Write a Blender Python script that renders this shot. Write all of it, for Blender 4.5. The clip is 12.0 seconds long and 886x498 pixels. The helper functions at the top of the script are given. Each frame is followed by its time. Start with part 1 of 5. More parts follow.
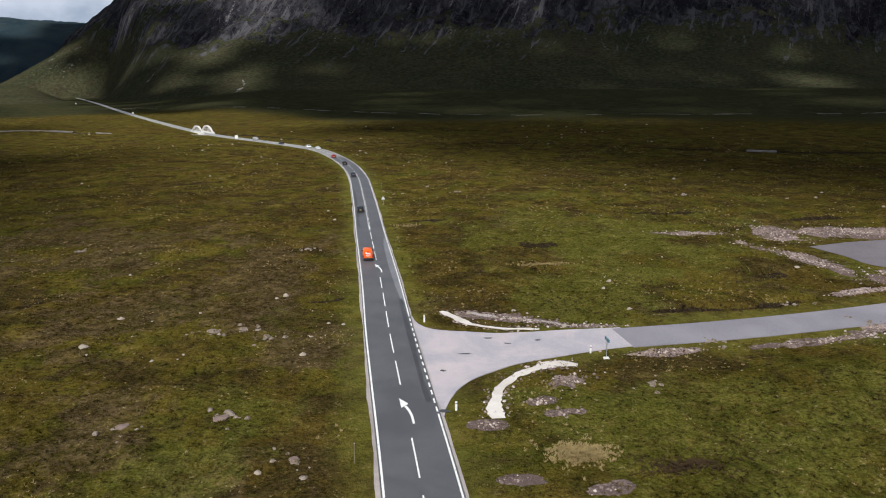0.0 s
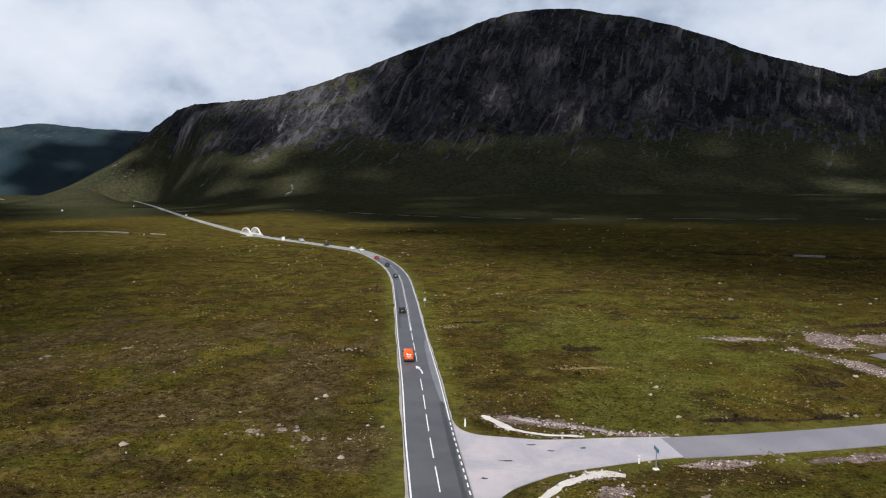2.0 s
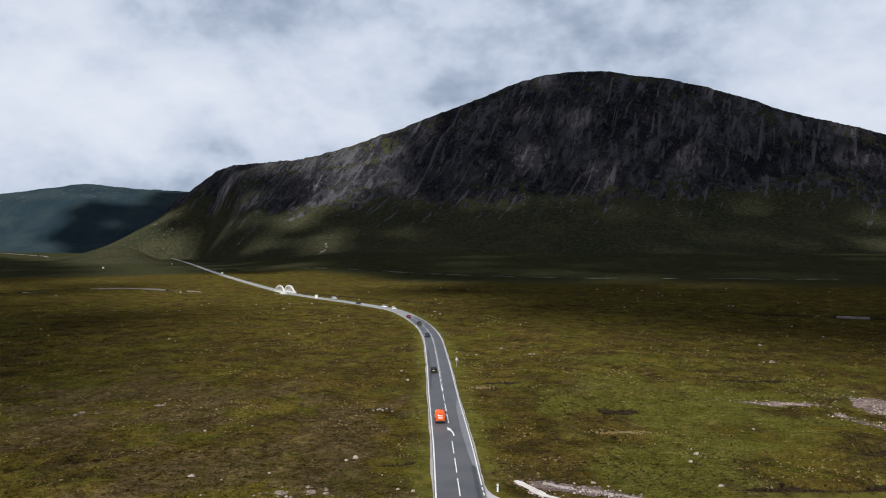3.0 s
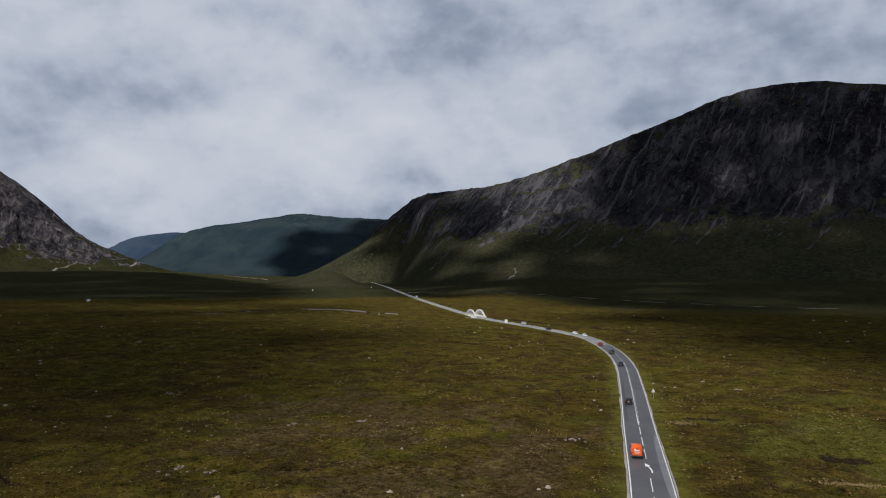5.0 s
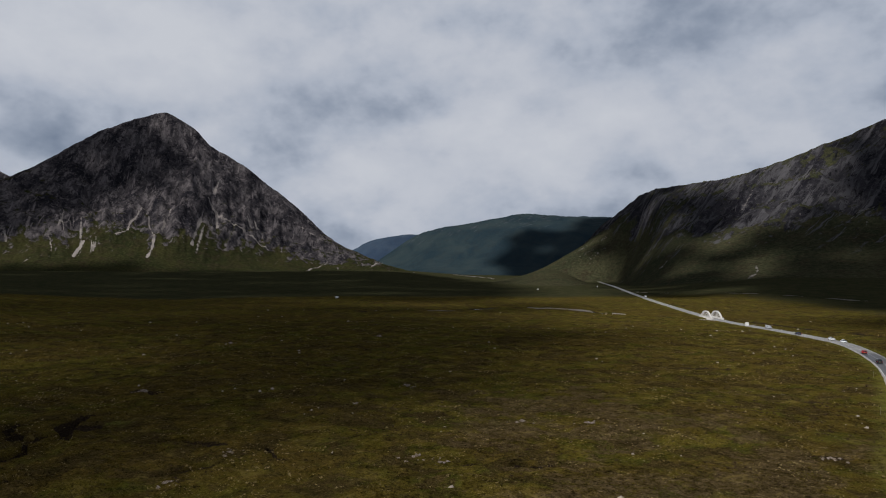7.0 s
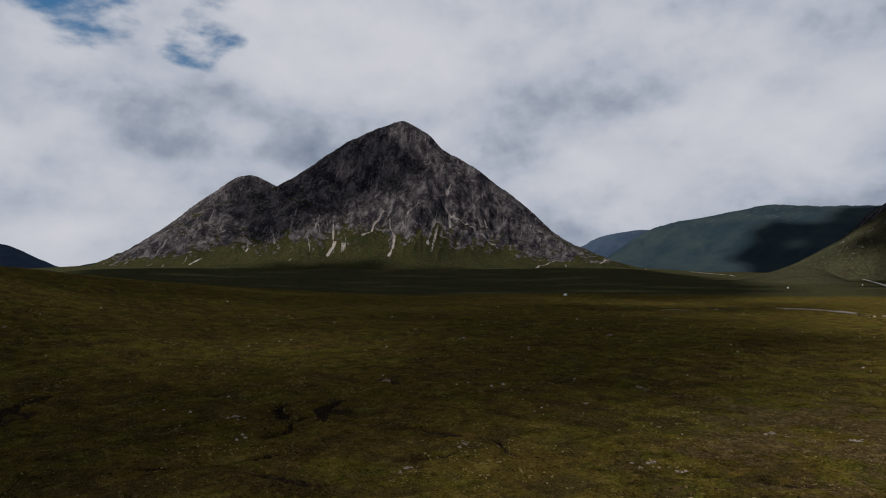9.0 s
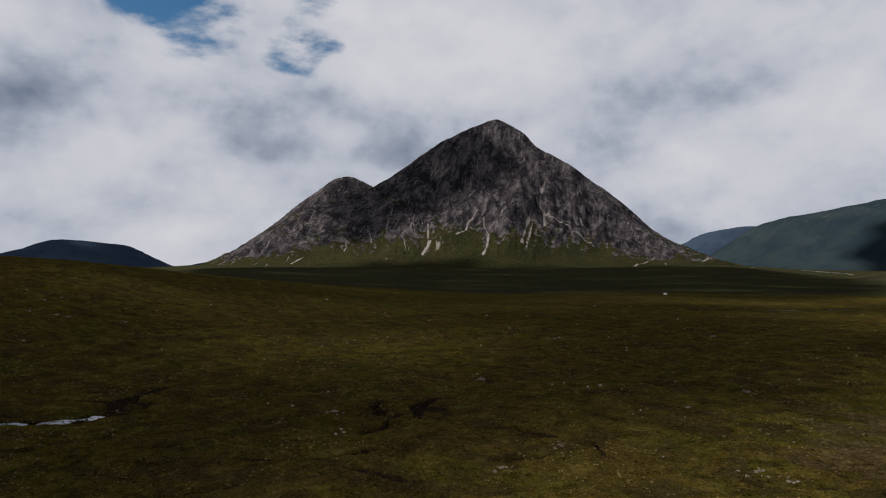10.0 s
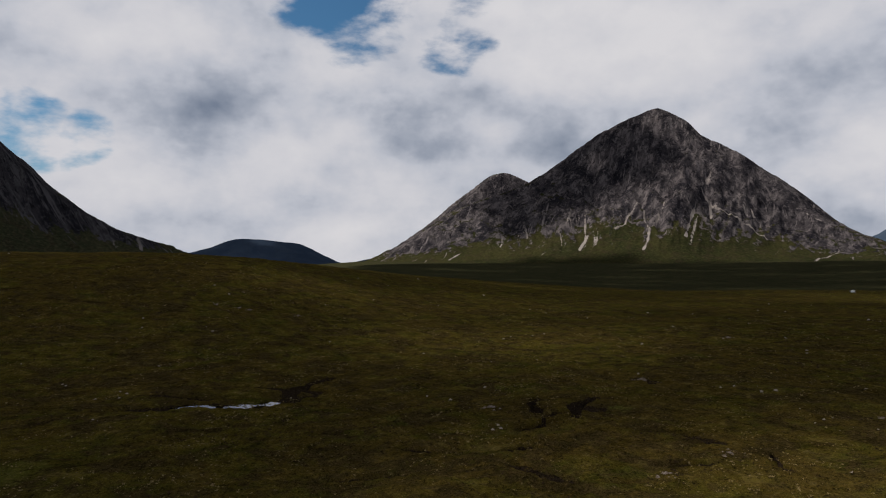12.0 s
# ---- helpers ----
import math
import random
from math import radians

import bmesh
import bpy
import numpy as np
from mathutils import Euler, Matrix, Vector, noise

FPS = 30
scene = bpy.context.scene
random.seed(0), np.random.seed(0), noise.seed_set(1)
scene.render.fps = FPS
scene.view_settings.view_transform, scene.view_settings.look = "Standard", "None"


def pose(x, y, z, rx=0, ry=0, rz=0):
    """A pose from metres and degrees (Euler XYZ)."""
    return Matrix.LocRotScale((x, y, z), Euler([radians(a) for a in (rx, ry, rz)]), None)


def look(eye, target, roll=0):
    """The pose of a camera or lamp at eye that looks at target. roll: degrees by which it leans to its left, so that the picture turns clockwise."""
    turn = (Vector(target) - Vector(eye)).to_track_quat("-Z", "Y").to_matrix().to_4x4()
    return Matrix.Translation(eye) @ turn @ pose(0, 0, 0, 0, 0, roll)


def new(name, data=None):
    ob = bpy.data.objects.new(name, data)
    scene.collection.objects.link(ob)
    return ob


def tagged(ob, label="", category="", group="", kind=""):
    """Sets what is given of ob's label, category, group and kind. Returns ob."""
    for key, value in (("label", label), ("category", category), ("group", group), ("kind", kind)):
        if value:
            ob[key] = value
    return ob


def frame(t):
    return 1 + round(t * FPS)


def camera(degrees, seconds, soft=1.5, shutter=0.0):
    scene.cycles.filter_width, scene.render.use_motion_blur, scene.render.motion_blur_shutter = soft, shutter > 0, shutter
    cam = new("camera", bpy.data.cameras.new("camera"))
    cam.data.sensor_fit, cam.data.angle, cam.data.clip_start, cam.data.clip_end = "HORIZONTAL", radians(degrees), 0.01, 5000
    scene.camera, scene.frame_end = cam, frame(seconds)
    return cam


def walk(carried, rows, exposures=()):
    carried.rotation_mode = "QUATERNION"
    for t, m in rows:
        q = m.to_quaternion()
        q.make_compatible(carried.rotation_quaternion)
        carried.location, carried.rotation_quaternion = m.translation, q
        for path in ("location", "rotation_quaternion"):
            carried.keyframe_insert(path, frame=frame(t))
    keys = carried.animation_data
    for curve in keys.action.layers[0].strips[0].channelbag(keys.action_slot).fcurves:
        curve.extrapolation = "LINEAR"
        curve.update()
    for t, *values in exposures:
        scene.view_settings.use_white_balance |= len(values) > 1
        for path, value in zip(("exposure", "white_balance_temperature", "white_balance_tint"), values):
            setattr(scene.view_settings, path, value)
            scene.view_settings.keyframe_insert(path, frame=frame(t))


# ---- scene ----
# ---- camera ----
cam = camera(64.45, 12.0, soft=1.1)
# seconds, x, y, z, yaw, pitch, roll: a drone that hovers over a junction and turns to the left
PATH = [
    (0.0, -0.00, 0.00, 33.32, -0.00, -13.11, 0.33),
    (0.5, -0.15, -0.03, 33.21, 0.65, -10.73, 0.24),
    (1.0, -0.21, -0.07, 33.16, 1.96, -8.53, 0.20),
    (1.5, -0.27, -0.12, 33.12, 2.73, -6.70, 0.09),
    (2.0, -0.23, -0.10, 33.19, 3.37, -4.78, 0.18),
    (2.5, -0.22, -0.04, 33.26, 4.15, -1.93, 0.17),
    (4.5, -0.85, 0.64, 33.26, 16.79, 2.05, -0.38),
    (5.0, -1.08, 0.76, 33.21, 21.28, 2.03, -0.31),
    (5.5, -1.29, 0.84, 33.18, 25.78, 2.00, -0.33),
    (6.0, -1.40, 0.91, 33.17, 30.03, 1.98, -0.23),
    (6.5, -1.49, 1.03, 33.14, 34.83, 1.95, -0.18),
    (7.0, -1.57, 1.20, 33.15, 39.45, 1.88, -0.20),
    (9.0, -2.16, 1.64, 33.37, 57.87, 1.61, -0.03),
    (9.5, -2.27, 1.77, 33.36, 61.91, 1.57, 0.02),
    (10.0, -2.37, 1.86, 33.39, 65.54, 1.50, 0.05),
    (10.5, -2.47, 1.97, 33.47, 69.33, 1.40, 0.10),
    (11.0, -2.57, 2.05, 33.52, 72.57, 1.33, 0.19),
    (11.5, -2.69, 2.13, 33.53, 75.44, 1.26, 0.25),
    (12.0, -2.83, 2.22, 33.52, 78.22, 1.20, 0.28),
]
walk(cam, [(t, pose(x, y, z, 90 + pitch, roll, yaw)) for t, x, y, z, yaw, pitch, roll in PATH],
     [(0, 0.08, 6100, 9), (2.5, 0.08, 6050, 9), (4.5, -0.28, 6100, 10), (7, -0.47, 6200, 10), (9, -0.40, 6350, 11), (12, -0.25, 6650, 12)])

# ---- world, sun and clouds ----
SUN_AZ, SUN_EL = 162.0, 49.0          # degrees to the left of the y axis, degrees up


def polar(az, r, z=0.0):
    a = radians(az)
    return Vector((-r * math.sin(a), r * math.cos(a), z))


class Nodes:
    """Short hand for a node tree."""

    def __init__(self, tree):
        self.tree = tree
        tree.nodes.clear()

    def add(self, kind, inputs=()):
        n = self.tree.nodes.new(kind)
        for k, v in dict(inputs).items():
            self.put(n.inputs[k], v)
        return n

    def put(self, socket, v):
        if isinstance(v, bpy.types.NodeSocket):
            self.tree.links.new(v, socket)
        elif v is not None:
            socket.default_value = v

    def math(self, op, a, b=None, c=None, clamp=False):
        n = self.add("ShaderNodeMath")
        n.operation, n.use_clamp = op, clamp
        for i, v in enumerate((a, b, c)):
            self.put(n.inputs[i], v)
        return n.outputs[0]

    def mix(self, fac, a, b, blend="MIX"):
        n = self.add("ShaderNodeMix")
        n.data_type, n.blend_type = "RGBA", blend
        self.put(n.inputs[0], fac)
        for i, v in ((6, a), (7, b)):
            self.put(n.inputs[i], (*v, 1) if isinstance(v, tuple) and len(v) == 3 else v)
        return n.outputs[2]

    def noise(self, vector, scale, detail=4.0, rough=0.55, distortion=0.0):
        n = self.add("ShaderNodeTexNoise", {"Vector": vector, "Scale": scale, "Detail": detail, "Roughness": rough, "Distortion": distortion})
        return n.outputs[0]

    def ramp(self, fac, *stops):
        n = self.add("ShaderNodeValToRGB", {"Fac": fac})
        e = n.color_ramp.elements
        while len(e) < len(stops):
            e.new(0.5)
        for el, (p, col) in zip(e, stops):
            el.position = p
            el.color = (*col, 1) if isinstance(col, tuple) else (col, col, col, 1)
        return n.outputs[0]

    def step(self, v, lo, hi):
        n = self.add("ShaderNodeMapRange", {"Value": v, "From Min": lo, "From Max": hi})
        n.interpolation_type = "SMOOTHSTEP"
        return n.outputs[0]

    def scaled(self, vector, sx, sy, sz, shift=(0, 0, 0), turn=0.0):
        n = self.add("ShaderNodeMapping", {"Vector": vector, "Scale": (sx, sy, sz), "Location": shift, "Rotation": (0, 0, turn)})
        return n.outputs[0]


# bearing, height, breadth in degrees, amount: heaps of white cumulus and grey undersides
BRIGHT_BANKS = [(32, 12, 13, 0.4), (14, 9, 10, 0.6), (37, 11, 8, 1.1), (45, 8.6, 7, 1.2), (31, 9, 7, 0.9), (18, 9.5, 7, 0.6), (64, 18, 15, 0.9), (71, 17, 10, 1.2), (86, 15.5, 8, 1.2),
                (91, 6.5, 8, 0.9), (86, 2.5, 6, 1.1), (104, 8, 8, 1.2), (102, 18, 10, 1.0), (99, 6.5, 7, 0.8), (40, 23, 12, 0.5)]
DARK_BANKS = [(-6, 12, 34, 0.8), (27, 5, 7, 0.9), (51, 10, 9, 1.25), (46.5, 3.6, 8, 1.5), (43, 15, 10, 0.9), (3, 13, 9, 0.7), (-12, 20, 12, 0.8), (52, 15, 9, 0.7), (68.5, 10, 8, 0.7), (82, 10.5, 7, 1.0),
              (97, 12, 7, 1.1), (88, 5, 6, 0.7), (112, 13, 8, 0.9), (57, 5, 6, 0.7), (20, 18, 9, 0.5)]


def make_world():
    w = bpy.data.worlds.new("world")
    scene.world = w
    w.use_nodes = True
    n = Nodes(w.node_tree)
    sky = n.add("ShaderNodeTexSky")
    sky.sky_type, sky.sun_disc, sky.altitude = "NISHITA", False, 300.0
    sky.sun_elevation, sky.sun_rotation = radians(SUN_EL), radians(-SUN_AZ)
    blue = n.mix(1.0, sky.outputs[0], (0.036, 0.068, 0.084), "MULTIPLY")
    way = n.add("ShaderNodeTexCoord").outputs["Generated"]
    sep = n.add("ShaderNodeSeparateXYZ", {0: way})
    x, y, z = sep.outputs
    # soft lumps carry the broad banks; finer curls fray their edges
    warp = n.add("ShaderNodeTexNoise", {"Vector": n.scaled(way, 1, 1, 1.7, (1.3, 4.1, 0.6)), "Scale": 3.6, "Detail": 6.0, "Roughness": 0.58}).outputs["Color"]
    bent = n.add("ShaderNodeVectorMath", {0: n.scaled(way, 1, 1, 1.9), 1: n.mix(1.0, warp, (0.30, 0.30, 0.30), "MULTIPLY")}).outputs[0]
    bank = None
    for lobes, sign in ((BRIGHT_BANKS, 0.15), (DARK_BANKS, -0.14)):
        for az, el, wide, amount in lobes:
            c = polar(az, math.cos(radians(el)), 1.9 * math.sin(radians(el))) + Vector((0.15, 0.15, 0.15))
            far = n.add("ShaderNodeVectorMath", {0: bent, 1: tuple(c)})
            far.operation = "DISTANCE"
            lobe = n.math("MULTIPLY", n.step(far.outputs["Value"], radians(wide), 0.0), sign * amount)
            bank = lobe if bank is None else n.math("ADD", bank, lobe)
    def deck(v):
        """Cloud density in a direction: broad banks, billows and fine curls."""
        big = n.noise(n.scaled(v, 1, 1, 1.7, (3.1, 7.7, 0)), 1.9, 2.0, 0.45)
        puff = n.noise(n.scaled(v, 1, 1, 1.5, (6.3, 1.1, 2)), 4.4, 5.0, 0.53)
        fine = n.noise(n.scaled(v, 1, 1, 1.4, (0.4, 2.3, 4)), 13.0, 5.0, 0.55)
        both = n.math("ADD", n.math("MULTIPLY", big, 0.45), n.math("ADD", n.math("MULTIPLY", fine, 0.15), n.math("MULTIPLY", puff, 0.45)))
        return both, big
    lump, big = deck(way)
    above, _ = deck(n.add("ShaderNodeVectorMath", {0: way, 1: (0.0, 0.0, 0.03)}).outputs[0])
    # billows are bright on top and grey below
    relief = n.math("MULTIPLY", n.math("SUBTRACT", lump, above), 1.3)
    lump = n.math("ADD", n.math("ADD", n.math("MULTIPLY_ADD", n.math("SUBTRACT", lump, 0.5), 1.0, 0.57), relief), bank)
    grey = n.ramp(lump, (0.22, (0.20, 0.25, 0.34)), (0.40, (0.38, 0.43, 0.52)), (0.54, (0.57, 0.61, 0.69)), (0.68, (0.69, 0.71, 0.765)), (0.88, (0.78, 0.79, 0.825)))
    # a rent of blue in the deck
    def gap(az, el, wide):
        d = polar(az, math.cos(radians(el)), math.sin(radians(el)))
        dot = n.add("ShaderNodeVectorMath", {0: way, 1: tuple(d)})
        dot.operation = "DOT_PRODUCT"
        return n.step(dot.outputs["Value"], math.cos(radians(wide)), 1.0)
    rent = n.math("MAXIMUM", n.math("MAXIMUM", gap(85.5, 22.5, 9.8), n.math("MULTIPLY", gap(77.0, 18.0, 5.6), 0.80)), n.math("MULTIPLY", n.math("MAXIMUM", gap(109.0, 9.7, 5.5), gap(105.4, 9.0, 4.0)), 0.95))
    wisp = n.noise(n.scaled(way, 1, 1, 2.2, (2, 8, 1)), 8.0, 6.0, 0.55, 0.1)
    open_sky = n.math("MULTIPLY_ADD", n.math("SUBTRACT", 0.5, wisp), 1.7, rent)
    cover = n.step(open_sky, 1.02, 0.66)
    # the unseen sky overhead is darkened to weaken the ambient light
    grey = n.mix(n.step(z, 0.45, 0.85), grey, n.mix(1.0, grey, (0.28, 0.28, 0.30), "MULTIPLY"))
    colour = n.mix(cover, blue, grey)
    bg = n.add("ShaderNodeBackground", {"Color": colour, "Strength": 1.0})
    n.add("ShaderNodeOutputWorld", {0: bg.outputs[0]})


make_world()
lamp = bpy.data.lights.new("sun", "SUN")
lamp.energy, lamp.angle, lamp.color = 5.0, radians(1.7), (1.0, 0.95, 0.87)
sun = new("sun", lamp)
sun.matrix_world = look(polar(SUN_AZ, 1500 * math.cos(radians(SUN_EL)), 1500 * math.sin(radians(SUN_EL))), (0, 0, 0))


CLOUD_BASE = 2400.0


def inside(x, y, poly):
    hit = False
    for (ax, ay), (bx, by) in zip(poly, poly[1:] + poly[:1]):
        if (ay > y) != (by > y) and x < (bx - ax) * (y - ay) / (by - ay) + ax:
            hit = not hit
    return hit


def cloud(label, area, ground_z, spacing, fill, seed, puff=1.0):
    """A flat-based bank of cumulus, out of view, whose shade falls on the given stretch of country."""
    rnd = random.Random(seed)
    off = polar(SUN_AZ, (CLOUD_BASE - ground_z) / math.tan(radians(SUN_EL)))
    xs, ys = [p[0] for p in area], [p[1] for p in area]
    bm = bmesh.new()
    gx = min(xs)
    while gx < max(xs):
        gy = min(ys)
        while gy < max(ys):
            px, py = gx + rnd.uniform(-0.4, 0.4) * spacing, gy + rnd.uniform(-0.4, 0.4) * spacing
            if inside(px, py, area) and rnd.random() < fill:
                s = puff * spacing * rnd.uniform(0.62, 0.9)
                m = Matrix.LocRotScale((px + off.x, py + off.y, CLOUD_BASE + s * 0.2), Euler((0, 0, rnd.uniform(0, 6))), (s, s * rnd.uniform(0.7, 1.1), s * 0.42))
                bmesh.ops.create_icosphere(bm, subdivisions=2, radius=1.0, matrix=m)
            gy += spacing
        gx += spacing
    for v in bm.verts:
        p = v.co / 90.0
        v.co += Vector((noise.noise(p), noise.noise(p + Vector((9, 0, 0))), 0.5 * noise.noise(p + Vector((0, 9, 0))))) * spacing * 0.18
    for f in bm.faces:
        f.smooth = True
    me = bpy.data.meshes.new("cloud")
    bm.to_mesh(me)
    bm.free()
    me.materials.append(CLOUD_WHITE)
    return tagged(new("cloud", me), label, "cloud", kind="structure")


def ring(*rows):
    return [tuple(polar(az, r).xy) for az, r in rows]


CLOUD_WHITE = bpy.data.materials.new("cloud_white")
CLOUD_WHITE.use_nodes = True
CLOUD_WHITE.node_tree.nodes["Principled BSDF"].inputs["Base Color"].default_value = (0.8, 0.81, 0.83, 1)
CLOUD_WHITE.node_tree.nodes["Principled BSDF"].inputs["Roughness"].default_value = 1.0
cloud("broad grey-white cloud bank over the rounded hill", [(-365, 1195), (-236, 1010), (-125, 770), (-62, 530), (-25, 410), (40, 365), (76, 300), (90, 240), (99, 190), (112, 150), (140, 110), (190, 70), (420, -20), (1500, 450), (1700, 1600), (900, 2900), (-150, 2900), (-340, 2150), (-420, 1500)], 12, 100, 0.97, 1)
cloud("thin broken cloud over the shoulder of the rounded hill", ring((11, 880), (30, 900), (30, 1300), (29, 1900), (29, 3000), (20, 3000), (18, 2600), (12, 1800)), 100, 110, 0.70, 7)
cloud("grey-white cloud over the pyramid peak", ring((80, 2850), (77, 3400), (67.6, 3650), (63, 3650), (60.4, 3550), (60.2, 3050), (63.5, 2990), (66.5, 3090), (69, 2950)), 500, 70, 1.0, 2)
cloud("long grey-white cloud bank over the glen mouth", ring((35.5, 2000), (34.5, 1500), (34, 1050), (38, 850), (55, 720), (84, 580), (88, 1500), (85, 2450), (70, 2600), (60, 2560), (53, 2560), (48, 2800), (42, 2800), (38, 2550)), 8, 75, 1.0, 3)
cloud("broken grey-white cloud over the moor", ring((48, 100), (41, 165), (34, 265), (28, 420), (32, 760), (60, 800), (80, 640), (112, 580), (140, 680), (165, 400), (140, 110), (85, 75)), 5, 52, 0.68, 4)
cloud("grey-white cloud over the end of the glen", ring((22, 2700), (34, 2750), (35.5, 3400), (33, 3700), (28, 3750), (25, 4000), (22, 3900)), 180, 120, 1.0, 5, 1.4)
cloud("grey-white cloud beyond the moor", ring((96, 1700), (120, 1500), (120, 2600), (96, 2700)), 150, 110, 0.9, 6)

# two more unseen clouds, added only to darken the land below them
cloud("unseen cloud added to darken the rising moor", ring((86, 90), (84, 330), (90, 560), (128, 560), (128, 90)), 20, 60, 1.0, 8)
cloud("unseen cloud added to darken the distant hills", ring((84, 3600), (102, 3600), (102, 4800), (82, 4800)), 100, 150, 1.0, 9)

# ---- materials ----
def material(name, rough=0.9, spec=0.3):
    m = bpy.data.materials.new(name)
    m.use_nodes = True
    n = Nodes(m.node_tree)
    b = n.add("ShaderNodeBsdfPrincipled", {"Roughness": rough, "Specular IOR Level": spec})
    n.add("ShaderNodeOutputMaterial", {0: b.outputs[0]})
    return m, n, b


def where(n):
    return n.add("ShaderNodeTexCoord").outputs["Object"]


def attribute(n, name):
    a = n.add("ShaderNodeAttribute")
    a.attribute_name = name
    return a.outputs["Fac"]


def bump(n, height, strength, distance):
    return n.add("ShaderNodeBump", {"Height": height, "Strength": strength, "Distance": distance}).outputs[0]


APRON_SHADE_A, APRON_SHADE_B = (0.027, 0.030, 0.014), (0.043, 0.041, 0.020)


def moor_material():
    m, n, b = material("moor_grass", 1.0, 0.0)
    p = where(n)
    wide = n.noise(p, 0.011, 4.0, 0.6, 0.5)
    mid = n.noise(n.scaled(p, 1, 1, 1, (40, 3, 0)), 0.055, 6.0, 0.62, 0.8)
    other = n.noise(n.scaled(p, 1, 1, 1, (-70, 55, 9)), 0.10, 6.0, 0.64, 0.8)
    small = n.noise(p, 0.6, 6.0, 0.72)
    tuft = n.noise(p, 2.8, 5.0, 0.78)
    # lush and sour grass, heather and rust-coloured sedge in drifts
    grass = n.mix(n.step(other, 0.42, 0.58), (0.050, 0.066, 0.007), (0.118, 0.098, 0.014))
    sedge = n.mix(n.step(small, 0.38, 0.62), (0.060, 0.043, 0.009), (0.124, 0.083, 0.017))
    heather = n.mix(n.step(small, 0.36, 0.64), (0.022, 0.016, 0.008), (0.062, 0.040, 0.020))
    c = n.mix(n.step(n.math("ADD", n.math("MULTIPLY", wide, 0.4), n.math("MULTIPLY", mid, 0.6)), 0.44, 0.56), grass, sedge)
    c = n.mix(n.step(n.math("ADD", n.math("MULTIPLY", mid, -0.5), n.math("MULTIPLY", other, 1.0)), 0.15, 0.27), heather, c)
    clumps = n.noise(n.scaled(p, 1, 1, 1, (7, 91, 2)), 0.30, 6.0, 0.70, 0.4)
    c = n.mix(n.math("MULTIPLY", n.step(clumps, 0.52, 0.60), 0.65), c, heather)
    c = n.mix(n.math("MULTIPLY", n.step(clumps, 0.44, 0.34), 0.5), c, (0.085, 0.088, 0.012))
    heath = n.step(n.math("ADD", attribute(n, "heath"), n.math("SUBTRACT", clumps, 0.5)), 0.40, 0.62)
    c = n.mix(n.math("MULTIPLY", heath, 0.8), c, n.mix(n.step(small, 0.40, 0.62), (0.045, 0.028, 0.019), (0.150, 0.108, 0.080)))
    lush = n.step(n.math("ADD", attribute(n, "lush"), n.math("SUBTRACT", clumps, 0.5)), 0.35, 0.70)
    c = n.mix(n.math("MULTIPLY", lush, 0.75), c, n.mix(n.step(small, 0.3, 0.7), (0.070, 0.104, 0.014), (0.170, 0.172, 0.040)))
    # bleached tips; self-shade in hollows between the tufts is painted into the colour
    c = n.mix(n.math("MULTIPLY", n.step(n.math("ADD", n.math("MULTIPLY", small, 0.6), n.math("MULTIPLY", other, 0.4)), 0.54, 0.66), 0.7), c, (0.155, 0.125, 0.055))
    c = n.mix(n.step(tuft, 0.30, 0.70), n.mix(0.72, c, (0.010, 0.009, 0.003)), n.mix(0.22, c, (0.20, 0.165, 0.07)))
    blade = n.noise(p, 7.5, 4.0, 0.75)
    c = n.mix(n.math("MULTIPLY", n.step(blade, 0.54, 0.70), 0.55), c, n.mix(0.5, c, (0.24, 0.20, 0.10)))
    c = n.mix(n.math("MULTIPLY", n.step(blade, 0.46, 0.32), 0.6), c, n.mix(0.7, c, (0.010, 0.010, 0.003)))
    pale = n.noise(n.scaled(p, 1, 1, 1, (11, -23, 4)), 0.9, 6.0, 0.75)
    c = n.mix(n.math("MULTIPLY", n.step(pale, 0.60, 0.68), 0.75), c, (0.28, 0.23, 0.14))
    # dark heather knots and bleached flecks, sharp against the grass
    knot = n.noise(n.scaled(p, 1, 1, 1, (-31, 12, 6)), 1.15, 6.0, 0.80)
    c = n.mix(n.math("MULTIPLY", n.step(knot, 0.55, 0.61), 0.8), c, (0.013, 0.011, 0.006))
    c = n.mix(n.math("MULTIPLY", n.step(knot, 0.40, 0.34), 0.5), c, (0.125, 0.125, 0.024))
    mottle = n.noise(n.scaled(p, 1, 1, 1, (5, -44, 1)), 0.17, 9.0, 0.72, 0.5)
    c = n.mix(1.0, c, n.ramp(mottle, (0.36, (0.62, 0.58, 0.44)), (0.50, (1.02, 0.96, 0.76)), (0.64, (1.10, 1.02, 0.80))), "MULTIPLY")
    c = n.mix(n.math("MULTIPLY", n.step(mottle, 0.56, 0.68), 0.4), c, (0.19, 0.145, 0.04))
    verge = attribute(n, "verge")
    c = n.mix(n.math("MULTIPLY", verge, n.math("MULTIPLY_ADD", n.step(clumps, 0.35, 0.62), -0.5, 0.75)), c, n.mix(small, (0.088, 0.100, 0.016), (0.185, 0.165, 0.040)))
    bare = n.step(n.math("ADD", attribute(n, "bare"), n.math("ADD", n.math("MULTIPLY_ADD", small, 1.3, -0.65), n.math("MULTIPLY_ADD", tuft, 0.5, -0.25))), 0.38, 0.60)
    c = n.mix(bare, c, n.mix(n.step(n.math("ADD", n.math("MULTIPLY", tuft, 0.45), n.math("MULTIPLY", mid, 0.55)), 0.47, 0.60), n.mix(tuft, (0.070, 0.050, 0.044), (0.19, 0.140, 0.128)), n.mix(tuft, (0.24, 0.180, 0.162), (0.50, 0.395, 0.360))))
